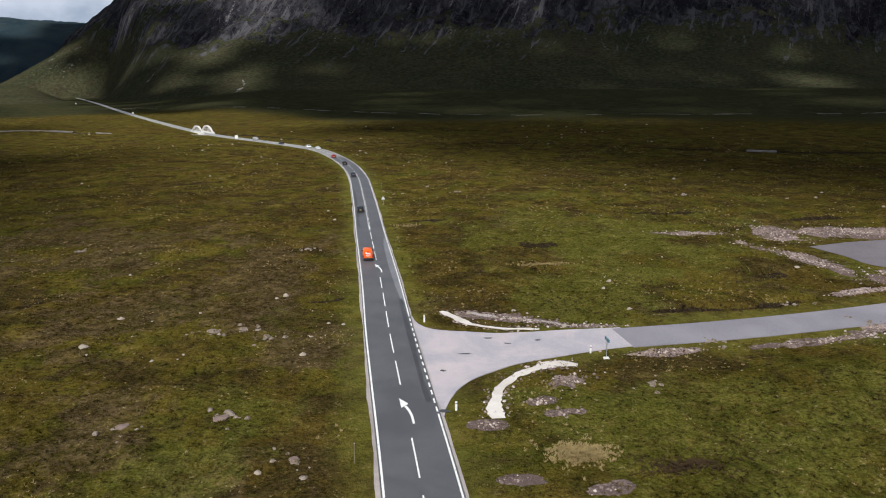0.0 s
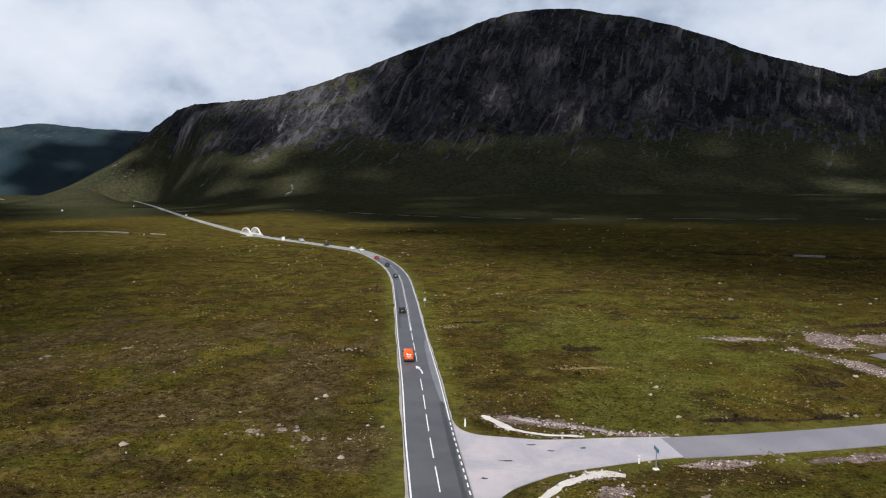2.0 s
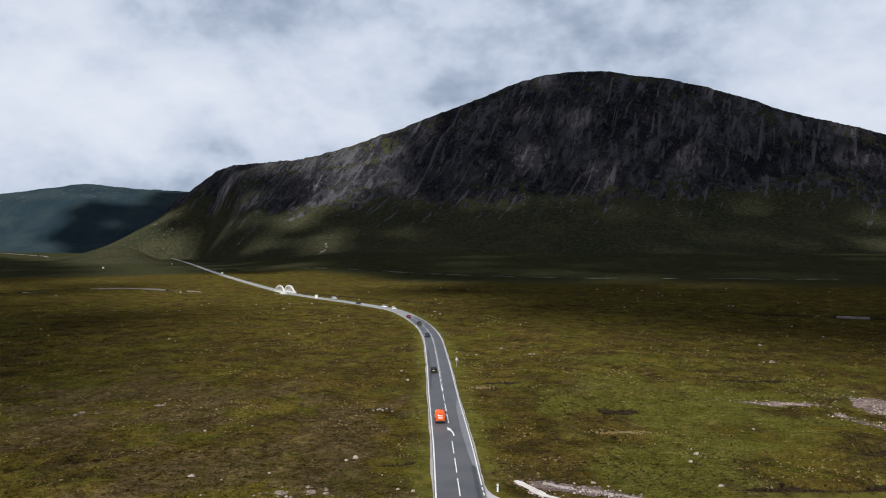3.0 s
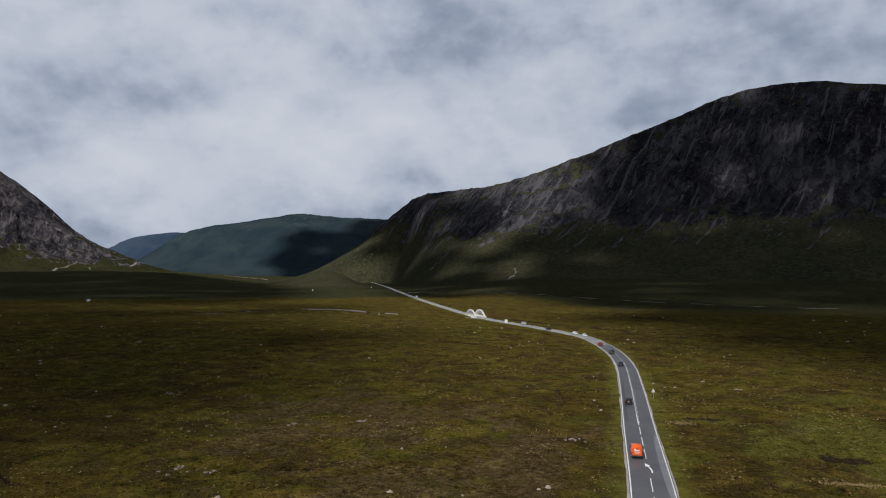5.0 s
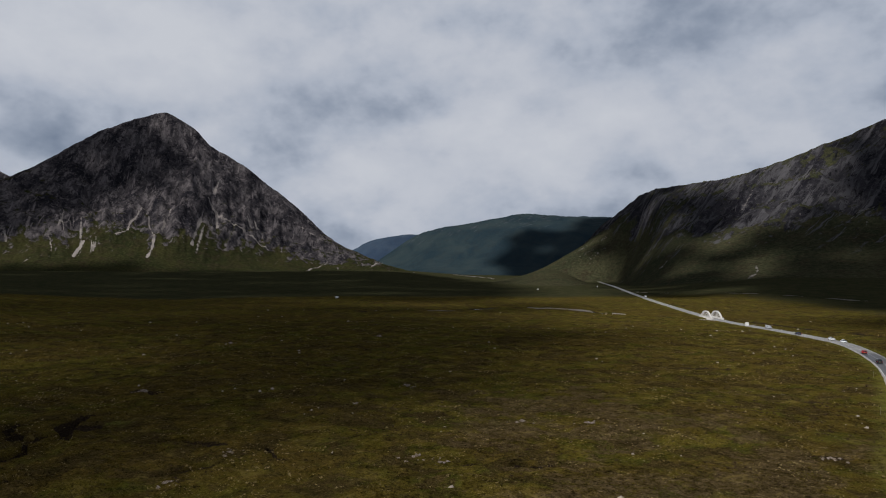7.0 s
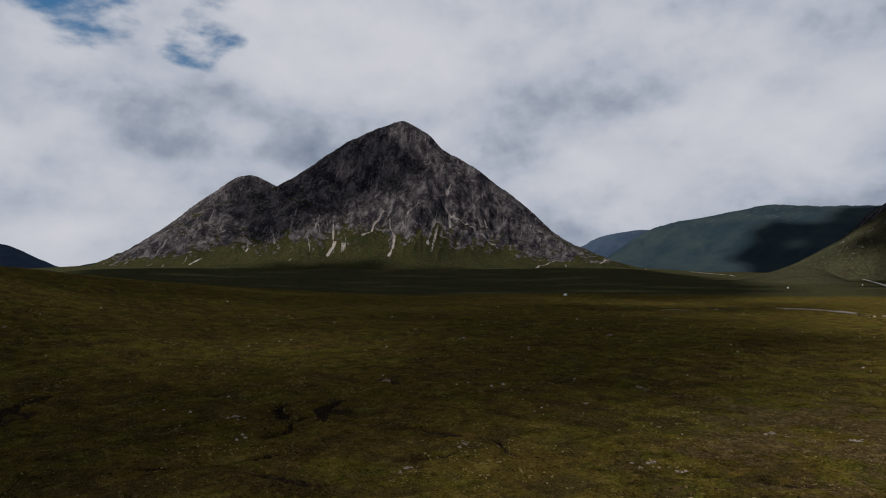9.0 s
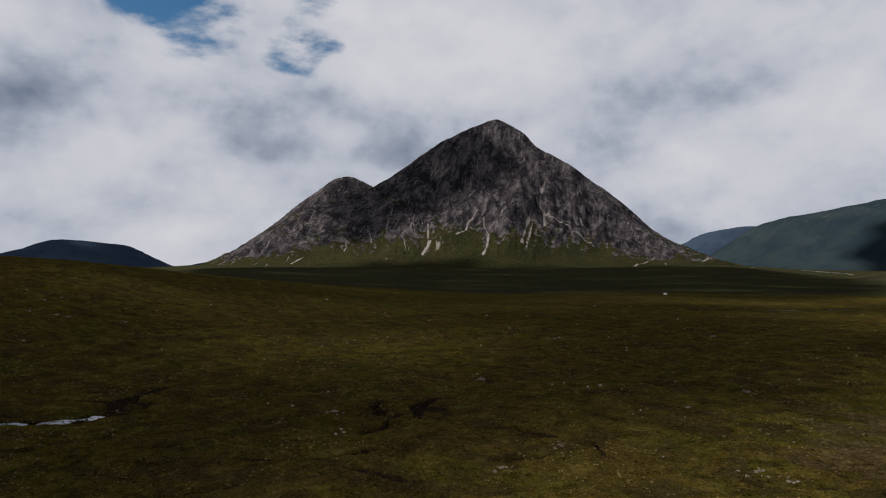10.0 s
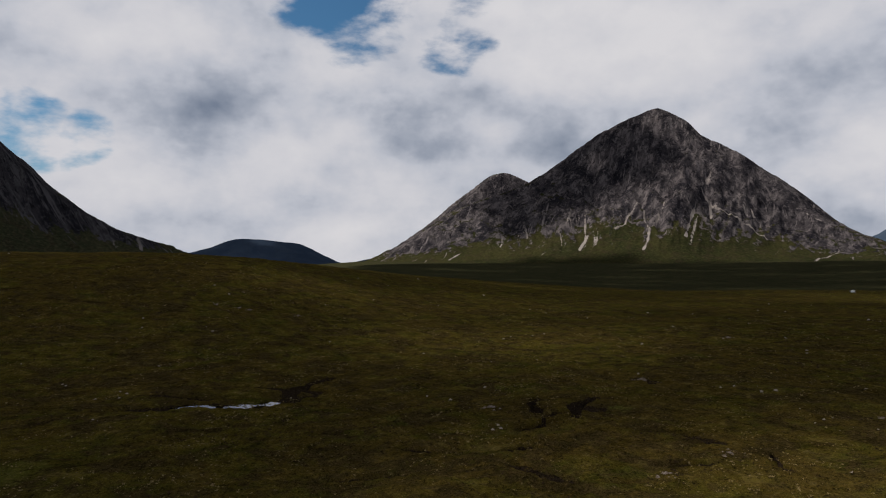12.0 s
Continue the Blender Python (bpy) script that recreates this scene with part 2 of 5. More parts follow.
    # hill-foot grass, its colour darkened to stand in for cloud shade
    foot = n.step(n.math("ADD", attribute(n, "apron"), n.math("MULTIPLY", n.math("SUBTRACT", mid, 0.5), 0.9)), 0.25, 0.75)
    slope = n.mix(n.step(mid, 0.38, 0.62), APRON_SHADE_A, APRON_SHADE_B)
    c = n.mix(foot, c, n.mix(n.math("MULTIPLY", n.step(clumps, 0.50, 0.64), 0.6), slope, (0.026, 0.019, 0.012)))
    peat = n.step(n.math("ADD", attribute(n, "peat"), n.math("MULTIPLY", n.math("SUBTRACT", small, 0.5), 0.7)), 0.36, 0.56)
    c = n.mix(n.math("MULTIPLY", peat, 0.95), c, n.mix(n.step(tuft, 0.4, 0.65), (0.014, 0.010, 0.007), (0.045, 0.032, 0.022)))
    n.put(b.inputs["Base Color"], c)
    h = n.math("ADD", n.math("MULTIPLY", small, 1.0), n.math("MULTIPLY", tuft, 0.35))
    n.put(b.inputs["Normal"], bump(n, h, 1.0, 0.7))
    return m


def mountain_material(name, grass_a, grass_b, rock_a, rock_b, pale=(0.26, 0.235, 0.225), lean=0.45, tall=0.6, bears=0.0, mottle=1.0):
    m, n, b = material(name, 1.0, 0.0)
    p = where(n)
    broad = n.noise(p, 0.006, 5.0, 0.6, 0.5)
    fine = n.noise(p, 0.03, 7.0, 0.68, 0.3)
    grit = n.noise(p, 0.12, 6.0, 0.72)
    # slabs and strata that run down the face, a little askew
    east, north, _ = n.add("ShaderNodeSeparateXYZ", {0: p}).outputs
    ca, sa = math.cos(radians(bears)), math.sin(radians(bears))
    side = n.math("ADD", n.math("MULTIPLY", east, ca), n.math("MULTIPLY", north, sa))
    down = n.math("SUBTRACT", n.math("MULTIPLY", east, sa), n.math("MULTIPLY", north, ca))
    skew = n.math("ADD", side, n.math("MULTIPLY", down, lean))
    face = n.add("ShaderNodeCombineXYZ", {0: skew, 1: n.math("MULTIPLY", down, tall), 2: 0.0}).outputs[0]
    slab = n.noise(face, 0.013, 4.0, 0.6, 0.5)
    streak = n.noise(n.scaled(face, 1, 1, 1, (31, 7, 0)), 0.040, 8.0, 0.74, 0.6)
    strata = n.noise(n.add("ShaderNodeCombineXYZ", {0: skew, 1: n.math("MULTIPLY", down, 0.17), 2: 5.0}).outputs[0], 0.055, 5.0, 0.62, 0.3)
    crack = n.noise(n.scaled(face, 1, 1, 1, (-13, 57, 0)), 0.085, 6.0, 0.72, 0.4)
    green = n.mix(n.step(broad, 0.35, 0.65), grass_a, grass_b)
    green = n.mix(n.math("MULTIPLY", n.step(fine, 0.46, 0.62), 0.55 * mottle), green, (0.034, 0.024, 0.016))
    green = n.mix(n.math("MULTIPLY", n.step(grit, 0.50, 0.62), 0.6 * mottle), green, tuple(1.55 * v for v in grass_b))
    green = n.mix(n.math("MULTIPLY", n.step(grit, 0.47, 0.38), 0.6 * mottle), green, tuple(0.5 * v for v in grass_a))
    # dark weathered rock, broken by paler slabs and black clefts
    mid = tuple(0.55 * u + 0.45 * v for u, v in zip(rock_a, rock_b))
    stone = n.mix(n.step(n.math("ADD", n.math("MULTIPLY", slab, 0.6), n.math("MULTIPLY", fine, 0.4)), 0.40, 0.60), rock_a, mid)
    stone = n.mix(n.step(n.math("ADD", n.math("MULTIPLY", streak, 0.72), n.math("MULTIPLY", slab, 0.28)), 0.50, 0.575), stone, rock_b)
    stone = n.mix(n.math("MULTIPLY", n.step(grit, 0.54, 0.66), 0.6), stone, tuple(1.25 * v for v in rock_b))
    stone = n.mix(n.math("MULTIPLY", n.step(crack, 0.46, 0.38), 0.8), stone, tuple(0.4 * v for v in rock_a))
    mask = n.math("ADD", attribute(n, "rock"), n.math("MULTIPLY", n.math("SUBTRACT", n.math("ADD", n.math("MULTIPLY", fine, 0.35), n.math("MULTIPLY", streak, 0.65)), 0.5), 2.6))
    bed = 0.0 if lean > 0.3 else 0.05
    stone = n.mix(n.step(strata, 0.565 + bed, 0.63 + bed), stone, tuple(1.2 * v for v in rock_b))
    mask = n.math("MAXIMUM", n.step(mask, 0.42, 0.56), n.math("MULTIPLY", n.step(strata, 0.60 + bed, 0.65 + bed), n.step(attribute(n, "rock"), 0.03, 0.25)))
    c = n.mix(mask, green, stone)
    scree = n.math("ADD", attribute(n, "scree"), n.math("MULTIPLY", n.math("SUBTRACT", grit, 0.5), 1.4))
    c = n.mix(n.step(scree, 0.45, 0.70), c, n.mix(fine, pale, tuple(v * 0.5 for v in pale)))
    n.put(b.inputs["Base Color"], c)
    h = n.math("ADD", n.math("ADD", fine, n.math("MULTIPLY", grit, 0.35)), n.math("MULTIPLY", n.math("ADD", streak, crack), 0.6))
    n.put(b.inputs["Normal"], bump(n, h, n.math("MULTIPLY_ADD", mask, 0.7, 0.3), 16.0))
    return m


def asphalt_material(name, dark, light, blotch=0.35):
    m, n, b = material(name, 0.48, 0.5)
    p = where(n)
    wide = n.noise(p, 0.12, 5.0, 0.6, 0.6)
    mid = n.noise(p, 0.9, 5.0, 0.6)
    grain = n.noise(p, 22.0, 2.0, 0.6)
    c = n.mix(n.step(wide, 0.35, 0.65), dark, light)
    c = n.mix(n.math("MULTIPLY", mid, blotch), c, tuple(v * 0.55 for v in dark))
    c = n.mix(n.math("MULTIPLY", n.step(grain, 0.45, 0.8), 0.4), c, tuple(min(1, v * 1.9) for v in light))
    n.put(b.inputs["Base Color"], c)
    n.put(b.inputs["Normal"], bump(n, grain, 0.4, 0.02))
    return m


def worn_paint(name, colour, under, worn=0.35):
    m, n, b = material(name, 0.7, 0.3)
    p = where(n)
    wear = n.noise(p, 2.3, 6.0, 0.75)
    n.put(b.inputs["Base Color"], n.mix(n.step(wear, worn - 0.1, worn + 0.08), under, n.mix(n.noise(p, 0.6), colour, tuple(v * 0.8 for v in colour))))
    return m


def plain(name, colour, rough=0.6, metal=0.0, spec=0.4, vary=0.25, scale=3.0):
    m, n, b = material(name, rough, spec)
    b.inputs["Metallic"].default_value = metal
    p = where(n)
    c = n.mix(n.noise(p, scale, 5.0, 0.65), tuple(v * (1 - vary) for v in colour), tuple(min(1, v * (1 + vary)) for v in colour))
    n.put(b.inputs["Base Color"], c)
    return m


MOOR = moor_material()
HILL_NORTH = mountain_material("north_hill", (0.028, 0.031, 0.017), (0.044, 0.043, 0.023), (0.019, 0.018, 0.023), (0.088, 0.084, 0.090))
HILL_WEST = mountain_material("west_mountain", (0.020, 0.023, 0.010), (0.034, 0.033, 0.013), (0.021, 0.020, 0.025), (0.155, 0.137, 0.139), (0.36, 0.32, 0.30), lean=0.15, tall=0.95, bears=61.0)
# distance haze is put into these two base colours as a blue tint
HILL_FAR_HAZE = mountain_material("far_hill_haze", (0.017, 0.030, 0.039), (0.030, 0.044, 0.048), (0.022, 0.034, 0.046), (0.052, 0.062, 0.072), mottle=0.2)
HILL_BLUE_HAZE = mountain_material("farthest_hill_haze", (0.030, 0.047, 0.078), (0.042, 0.062, 0.092), (0.033, 0.050, 0.080), (0.055, 0.075, 0.110), mottle=0.15)
ASPHALT = asphalt_material("asphalt", (0.055, 0.055, 0.06), (0.085, 0.083, 0.088))
SIDE_ASPHALT = asphalt_material("pale_asphalt", (0.155, 0.143, 0.163), (0.215, 0.198, 0.218), 0.25)
CHIPPINGS = asphalt_material("pink_chippings", (0.30, 0.288, 0.325), (0.46, 0.40, 0.405), 0.35)
SILT = asphalt_material("pinkish_silt", (0.085, 0.070, 0.076), (0.125, 0.104, 0.110), 0.2)
GRAVEL = asphalt_material("gravel_verge", (0.24, 0.205, 0.19), (0.38, 0.335, 0.315), 0.45)
TRACK = asphalt_material("track_gravel", (0.13, 0.115, 0.10), (0.24, 0.21, 0.19), 0.4)
SAND = asphalt_material("pale_sand", (0.50, 0.445, 0.40), (0.64, 0.585, 0.54), 0.35)
WATER, _n, _b = material("dark_water", 0.06, 0.5)
_n.put(_b.inputs["Base Color"], _n.mix(_n.noise(where(_n), 0.8), (0.012, 0.011, 0.010), (0.03, 0.026, 0.022)))
_n.put(_b.inputs["Normal"], bump(_n, _n.noise(where(_n), 3.0, 3.0), 0.05, 0.05))
STONE = plain("pale_stone", (0.29, 0.245, 0.195), 0.95, 0, 0.1, 0.6, 2.5)
def stone_material(name, moss, tan, pale):
    m, n, b = material(name, 0.95, 0.1)
    p = where(n)
    blot = n.noise(p, 1.6, 6.0, 0.7, 0.4)
    c = n.ramp(blot, (0.36, moss), (0.46, tan), (0.56, tuple(v * 0.7 for v in pale)), (0.66, pale))
    n.put(b.inputs["Base Color"], c)
    n.put(b.inputs["Normal"], bump(n, n.noise(p, 5.0, 5.0, 0.7), 1.0, 0.15))
    return m


def rubble_material():
    m, n, b = material("mixed_rubble", 0.95, 0.1)
    pick = n.add("ShaderNodeNewGeometry").outputs["Random Per Island"]
    c = n.ramp(pick, (0.0, (0.075, 0.056, 0.050)), (0.40, (0.22, 0.165, 0.148)), (0.75, (0.40, 0.315, 0.285)), (1.0, (0.62, 0.53, 0.49)))
    n.put(b.inputs["Base Color"], n.mix(n.noise(where(n), 6.0), c, n.mix(0.5, c, (0.05, 0.042, 0.03))))
    return m


RUBBLE = rubble_material()
BOULDER = stone_material("lichened_stone", (0.055, 0.046, 0.022), (0.17, 0.130, 0.095), (0.34, 0.285, 0.245))
RED_STONE = plain("reddish_stone", (0.17, 0.125, 0.11), 0.9, 0, 0.2, 0.4, 2.5)
STRAW = plain("straw_grass", (0.25, 0.19, 0.09), 1.0, 0, 0.0, 0.5, 0.9)
HEATHER = plain("brown_heather", (0.046, 0.031, 0.018), 1.0, 0, 0.0, 0.55, 0.8)
WHITE_CONCRETE = plain("whitewashed_concrete", (0.62, 0.60, 0.57), 0.85, 0, 0.2, 0.2, 0.6)
GREY_METAL = plain("galvanised_steel", (0.36, 0.37, 0.38), 0.45, 0.6, 0.5, 0.15, 6)
SIGN_BACK = plain("sign_back", (0.55, 0.56, 0.56), 0.5, 0.2, 0.4, 0.1, 4)
SIGN_BLUE = plain("blue_green_sign", (0.05, 0.16, 0.20), 0.5, 0, 0.4, 0.15, 4)
WHITE_POST = plain("white_marker_post", (0.72, 0.71, 0.68), 0.6, 0, 0.3, 0.12, 5)
BLACK_BAND = plain("black_band", (0.03, 0.03, 0.03), 0.7)
WOOD_POST = plain("weathered_post", (0.16, 0.14, 0.08), 0.9, 0, 0.2, 0.3, 5)
ORANGE = plain("orange_van_paint", (0.72, 0.10, 0.012), 0.3, 0, 0.5, 0.06, 2)
WHITE_PAINT = plain("white_car_paint", (0.74, 0.75, 0.76), 0.3, 0, 0.5, 0.05, 2)
BLACK_PAINT = plain("black_car_paint", (0.014, 0.016, 0.020), 0.25, 0, 0.5, 0.2, 2)
BLUE_PAINT = plain("dark_blue_car_paint", (0.018, 0.03, 0.06), 0.25, 0, 0.5, 0.2, 2)
RED_PAINT = plain("red_car_paint", (0.38, 0.02, 0.025), 0.3, 0, 0.5, 0.1, 2)
SILVER_PAINT = plain("silver_car_paint", (0.45, 0.46, 0.48), 0.35, 0.4, 0.5, 0.08, 2)
CAR_GLASS = plain("tinted_glass", (0.02, 0.024, 0.028), 0.08, 0, 0.6, 0.2, 2)
TYRE = plain("tyre_rubber", (0.02, 0.02, 0.02), 0.85, 0, 0.2, 0.2, 8)
RIM = plain("alloy_rim", (0.42, 0.42, 0.44), 0.35, 0.8, 0.5, 0.1, 8)
TRIM = plain("black_plastic", (0.03, 0.03, 0.032), 0.65, 0, 0.3, 0.2, 5)
TAIL_LIGHT = plain("red_lens", (0.30, 0.012, 0.012), 0.2, 0, 0.5, 0.1, 5)
HEAD_LIGHT = plain("clear_lens", (0.6, 0.62, 0.64), 0.15, 0, 0.6, 0.1, 5)
PLATE = plain("yellow_plate", (0.62, 0.46, 0.06), 0.5, 0, 0.3, 0.06, 5)
PLATE_BAR = plain("plate_bar", (0.04, 0.04, 0.04), 0.6)
OLD_ASPHALT = asphalt_material("worn_pale_asphalt", (0.17, 0.165, 0.165), (0.25, 0.24, 0.235), 0.2)
PATCH = asphalt_material("pale_patch", (0.125, 0.123, 0.135), (0.17, 0.167, 0.18), 0.25)
DARK_PATCH = asphalt_material("dark_patch", (0.028, 0.028, 0.030), (0.046, 0.045, 0.047), 0.2)
WHITE_LINE = worn_paint("road_paint", (0.75, 0.75, 0.73), (0.10, 0.10, 0.10), 0.36)

# ---- the land ----
def lattice(ix, iy, seed):
    h = (ix.astype(np.int64) * 374761393 + iy.astype(np.int64) * 668265263 + seed * 974634777) & 0xFFFFFFFF
    h = ((h ^ (h >> 13)) * 1274126177) & 0xFFFFFFFF
    return ((h ^ (h >> 16)) & 0xFFFF) / 32767.5 - 1.0


def value_noise(x, y, seed):
    ix, iy = np.floor(x), np.floor(y)
    fx, fy = x - ix, y - iy
    fx, fy = fx * fx * (3 - 2 * fx), fy * fy * (3 - 2 * fy)
    a, b = lattice(ix, iy, seed), lattice(ix + 1, iy, seed)
    c, d = lattice(ix, iy + 1, seed), lattice(ix + 1, iy + 1, seed)
    return (a + (b - a) * fx) * (1 - fy) + (c + (d - c) * fx) * fy


def fbm(x, y, size, octaves, seed, gain=0.5):
    total, amp, norm = 0.0, 1.0, 0.0
    for k in range(octaves):
        total = total + amp * value_noise(x / size + 17.3 * k, y / size - 9.1 * k, seed + k)
        norm += amp
        amp, size = amp * gain, size / 2.03
    return total / norm


def smooth(v, lo, hi):
    t = np.clip((v - lo) / (hi - lo), 0, 1)
    return t * t * (3 - 2 * t)


def spline(points, step):
    """A smooth line through the points, in even steps."""
    pts = [Vector(p) for p in points]
    pts = [2 * pts[0] - pts[1], *pts, 2 * pts[-1] - pts[-2]]
    out = []
    for a, b, c, d in zip(pts, pts[1:], pts[2:], pts[3:]):
        n = max(2, int((c - b).length / step))
        for i in range(n):
            t = i / n
            out.append(0.5 * (2 * b + (c - a) * t + (2 * a - 5 * b + 4 * c - d) * t * t + (3 * b - a - 3 * c + d) * t ** 3))
    out.append(pts[-2])
    return np.array([tuple(p) for p in out])


ROAD_LINE = spline([(30, -190), (14, -72), (4.6, 4), (-1.8, 52), (-5.4, 77), (-7.7, 93), (-11.3, 120), (-17.2, 161), (-24.6, 214), (-33.2, 269), (-45.1, 318.8), (-63, 369.6), (-79, 396.6), (-109, 436), (-147, 482), (-183, 534), (-249, 645), (-421, 950), (-771, 1590), (-1010, 2010), (-1125, 2180)], 2.0)
SIDE_LINE = spline([(-3.5, 81), (6, 85.5), (16, 88.3), (24, 89.6), (37, 92), (51, 95.3), (67, 100), (90, 108), (118, 119), (150, 130)], 1.0)
HALF = 3.25                         # from the middle of the road to its edge lines


def line_distance(x, y, line):
    """Distance to a line and the place along it, for arrays of points."""
    best, at = np.full(x.shape, 1e9), np.zeros(x.shape)
    a, b = line[:-1], line[1:]
    for k in range(len(a)):
        ax, ay = a[k, 0], a[k, 1]
        dx, dy = b[k, 0] - ax, b[k, 1] - ay
        t = np.clip(((x - ax) * dx + (y - ay) * dy) / (dx * dx + dy * dy + 1e-9), 0, 1)
        d = np.hypot(x - ax - t * dx, y - ay - t * dy)
        m = d < best
        best[m], at[m] = d[m], k + t[m]
    return best, at


def coarse(line, every):
    return np.vstack([line[::every], line[-1:]])


ROAD_COARSE, SIDE_COARSE = coarse(ROAD_LINE, 6), coarse(SIDE_LINE, 6)


def bearing(x, y):
    az = np.degrees(np.arctan2(-x, y))
    return np.where(az < -90, az + 360, az)


def rise(x, y):
    """The long swell of the moor to the south-west."""
    az, r = bearing(x, y), np.hypot(x, y)
    top = 42 * smooth(az, 60, 100) * (1 - 0.3 * smooth(az, 130, 200)) * (1 - smooth(az, 200, 255))
    crest = 780 - 260 * smooth(az, 60, 100)
    up = smooth(r, 190, crest) ** 1.15
    down = smooth(r, crest, crest + 900)
    return top * up * (1 - 0.85 * down)


def glen(x, y):
    """The floor of the glen climbs gently far off."""
    return 20.0 * smooth(np.hypot(x, y), 2050, 3400) * (np.asarray(y) > 0)


def foothills(x, y):
    """The moor tilts up gently to the feet of the two hills."""
    az, r = bearing(x, y), np.hypot(x, y)
    north = 24 * smooth(az, 26, 12) * smooth(az, -90, -60) * smooth(r, 760, 1500)
    west = 26 * smooth(az, 36, 46) * smooth(az, 92, 82) * smooth(r, 1000, 2500)
    return north + west


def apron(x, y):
    """How far the hill-foot grass, with cloud shade put into its colour, replaces the moor."""
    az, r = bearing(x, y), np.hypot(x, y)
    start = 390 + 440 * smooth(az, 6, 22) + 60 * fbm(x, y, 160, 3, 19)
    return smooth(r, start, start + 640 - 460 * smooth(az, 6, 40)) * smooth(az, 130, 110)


def land(x, y, fine=True):
    r = np.hypot(x, y)
    z = rise(x, y) + foothills(x, y) + 2.2 * fbm(x, y, 260, 3, 11) * smooth(r, 120, 500)
    d1, _ = line_distance(x, y, ROAD_COARSE)
    d2, _ = line_distance(x, y, SIDE_COARSE)
    d = np.minimum(d1, d2)
    off = smooth(d, 5, 26)
    z = z * smooth(d, 8, 120)
    rough = 0.9 * fbm(x, y, 30, 3, 5)
    if fine:
        rough = rough + 0.55 * fbm(x, y, 6.0, 3, 31) + 0.55 * np.abs(fbm(x, y, 2.2, 2, 47))
    z = z + rough * off
    z = z * smooth(np.hypot((x - 97) / 25, (y - 137) / 16), 0.95, 1.5)
    return z + glen(x, y) - 0.02 * (1 - off), d1, d2


def grid_mesh(name, x, y, z, wrap=False, keep=None):
    """A sheet from 2D arrays of coordinates; rows run along the first axis. keep: which of its points are wanted."""
    nr, nc = x.shape
    me = bpy.data.meshes.new(name)
    i = np.arange(nr * nc).reshape(nr, nc)
    if wrap:
        i = np.hstack([i, i[:, :1]])
    q = np.stack([i[:-1, :-1], i[:-1, 1:], i[1:, 1:], i[1:, :-1]], -1).reshape(-1, 4)
    if keep is not None:
        q = q[keep.ravel()[q].any(1)]
    me.vertices.add(nr * nc)
    me.vertices.foreach_set("co", np.stack([x, y, z], -1).astype(np.float32).ravel())
    me.loops.add(len(q) * 4)
    me.loops.foreach_set("vertex_index", q.astype(np.int32).ravel())
    me.polygons.add(len(q))
    me.polygons.foreach_set("loop_start", np.arange(0, len(q) * 4, 4, dtype=np.int32))
    me.polygons.foreach_set("use_smooth", np.ones(len(q), dtype=bool))
    me.update(calc_edges=True)
    return me


def give(me, name, values):
    a = me.attributes.new(name, "FLOAT", "POINT")
    a.data.foreach_set("value", np.asarray(values, np.float32).ravel())


def small_hags(count):
    """Little peat hollows scattered over the open moor."""
    rnd, out = random.Random(41), []
    while len(out) < count:
        az, r = rnd.uniform(-32, 108), rnd.uniform(95, 460)
        px, py = polar(az, r).xy
        d, _ = line_distance(np.array([px]), np.array([py]), ROAD_COARSE)
        if d[0] > 18 and not (px > 55 and py < 190):
            out.append((px, py, rnd.uniform(2.5, 7), rnd.uniform(0.7, 1.5), az + rnd.uniform(-25, 25)))
    return out


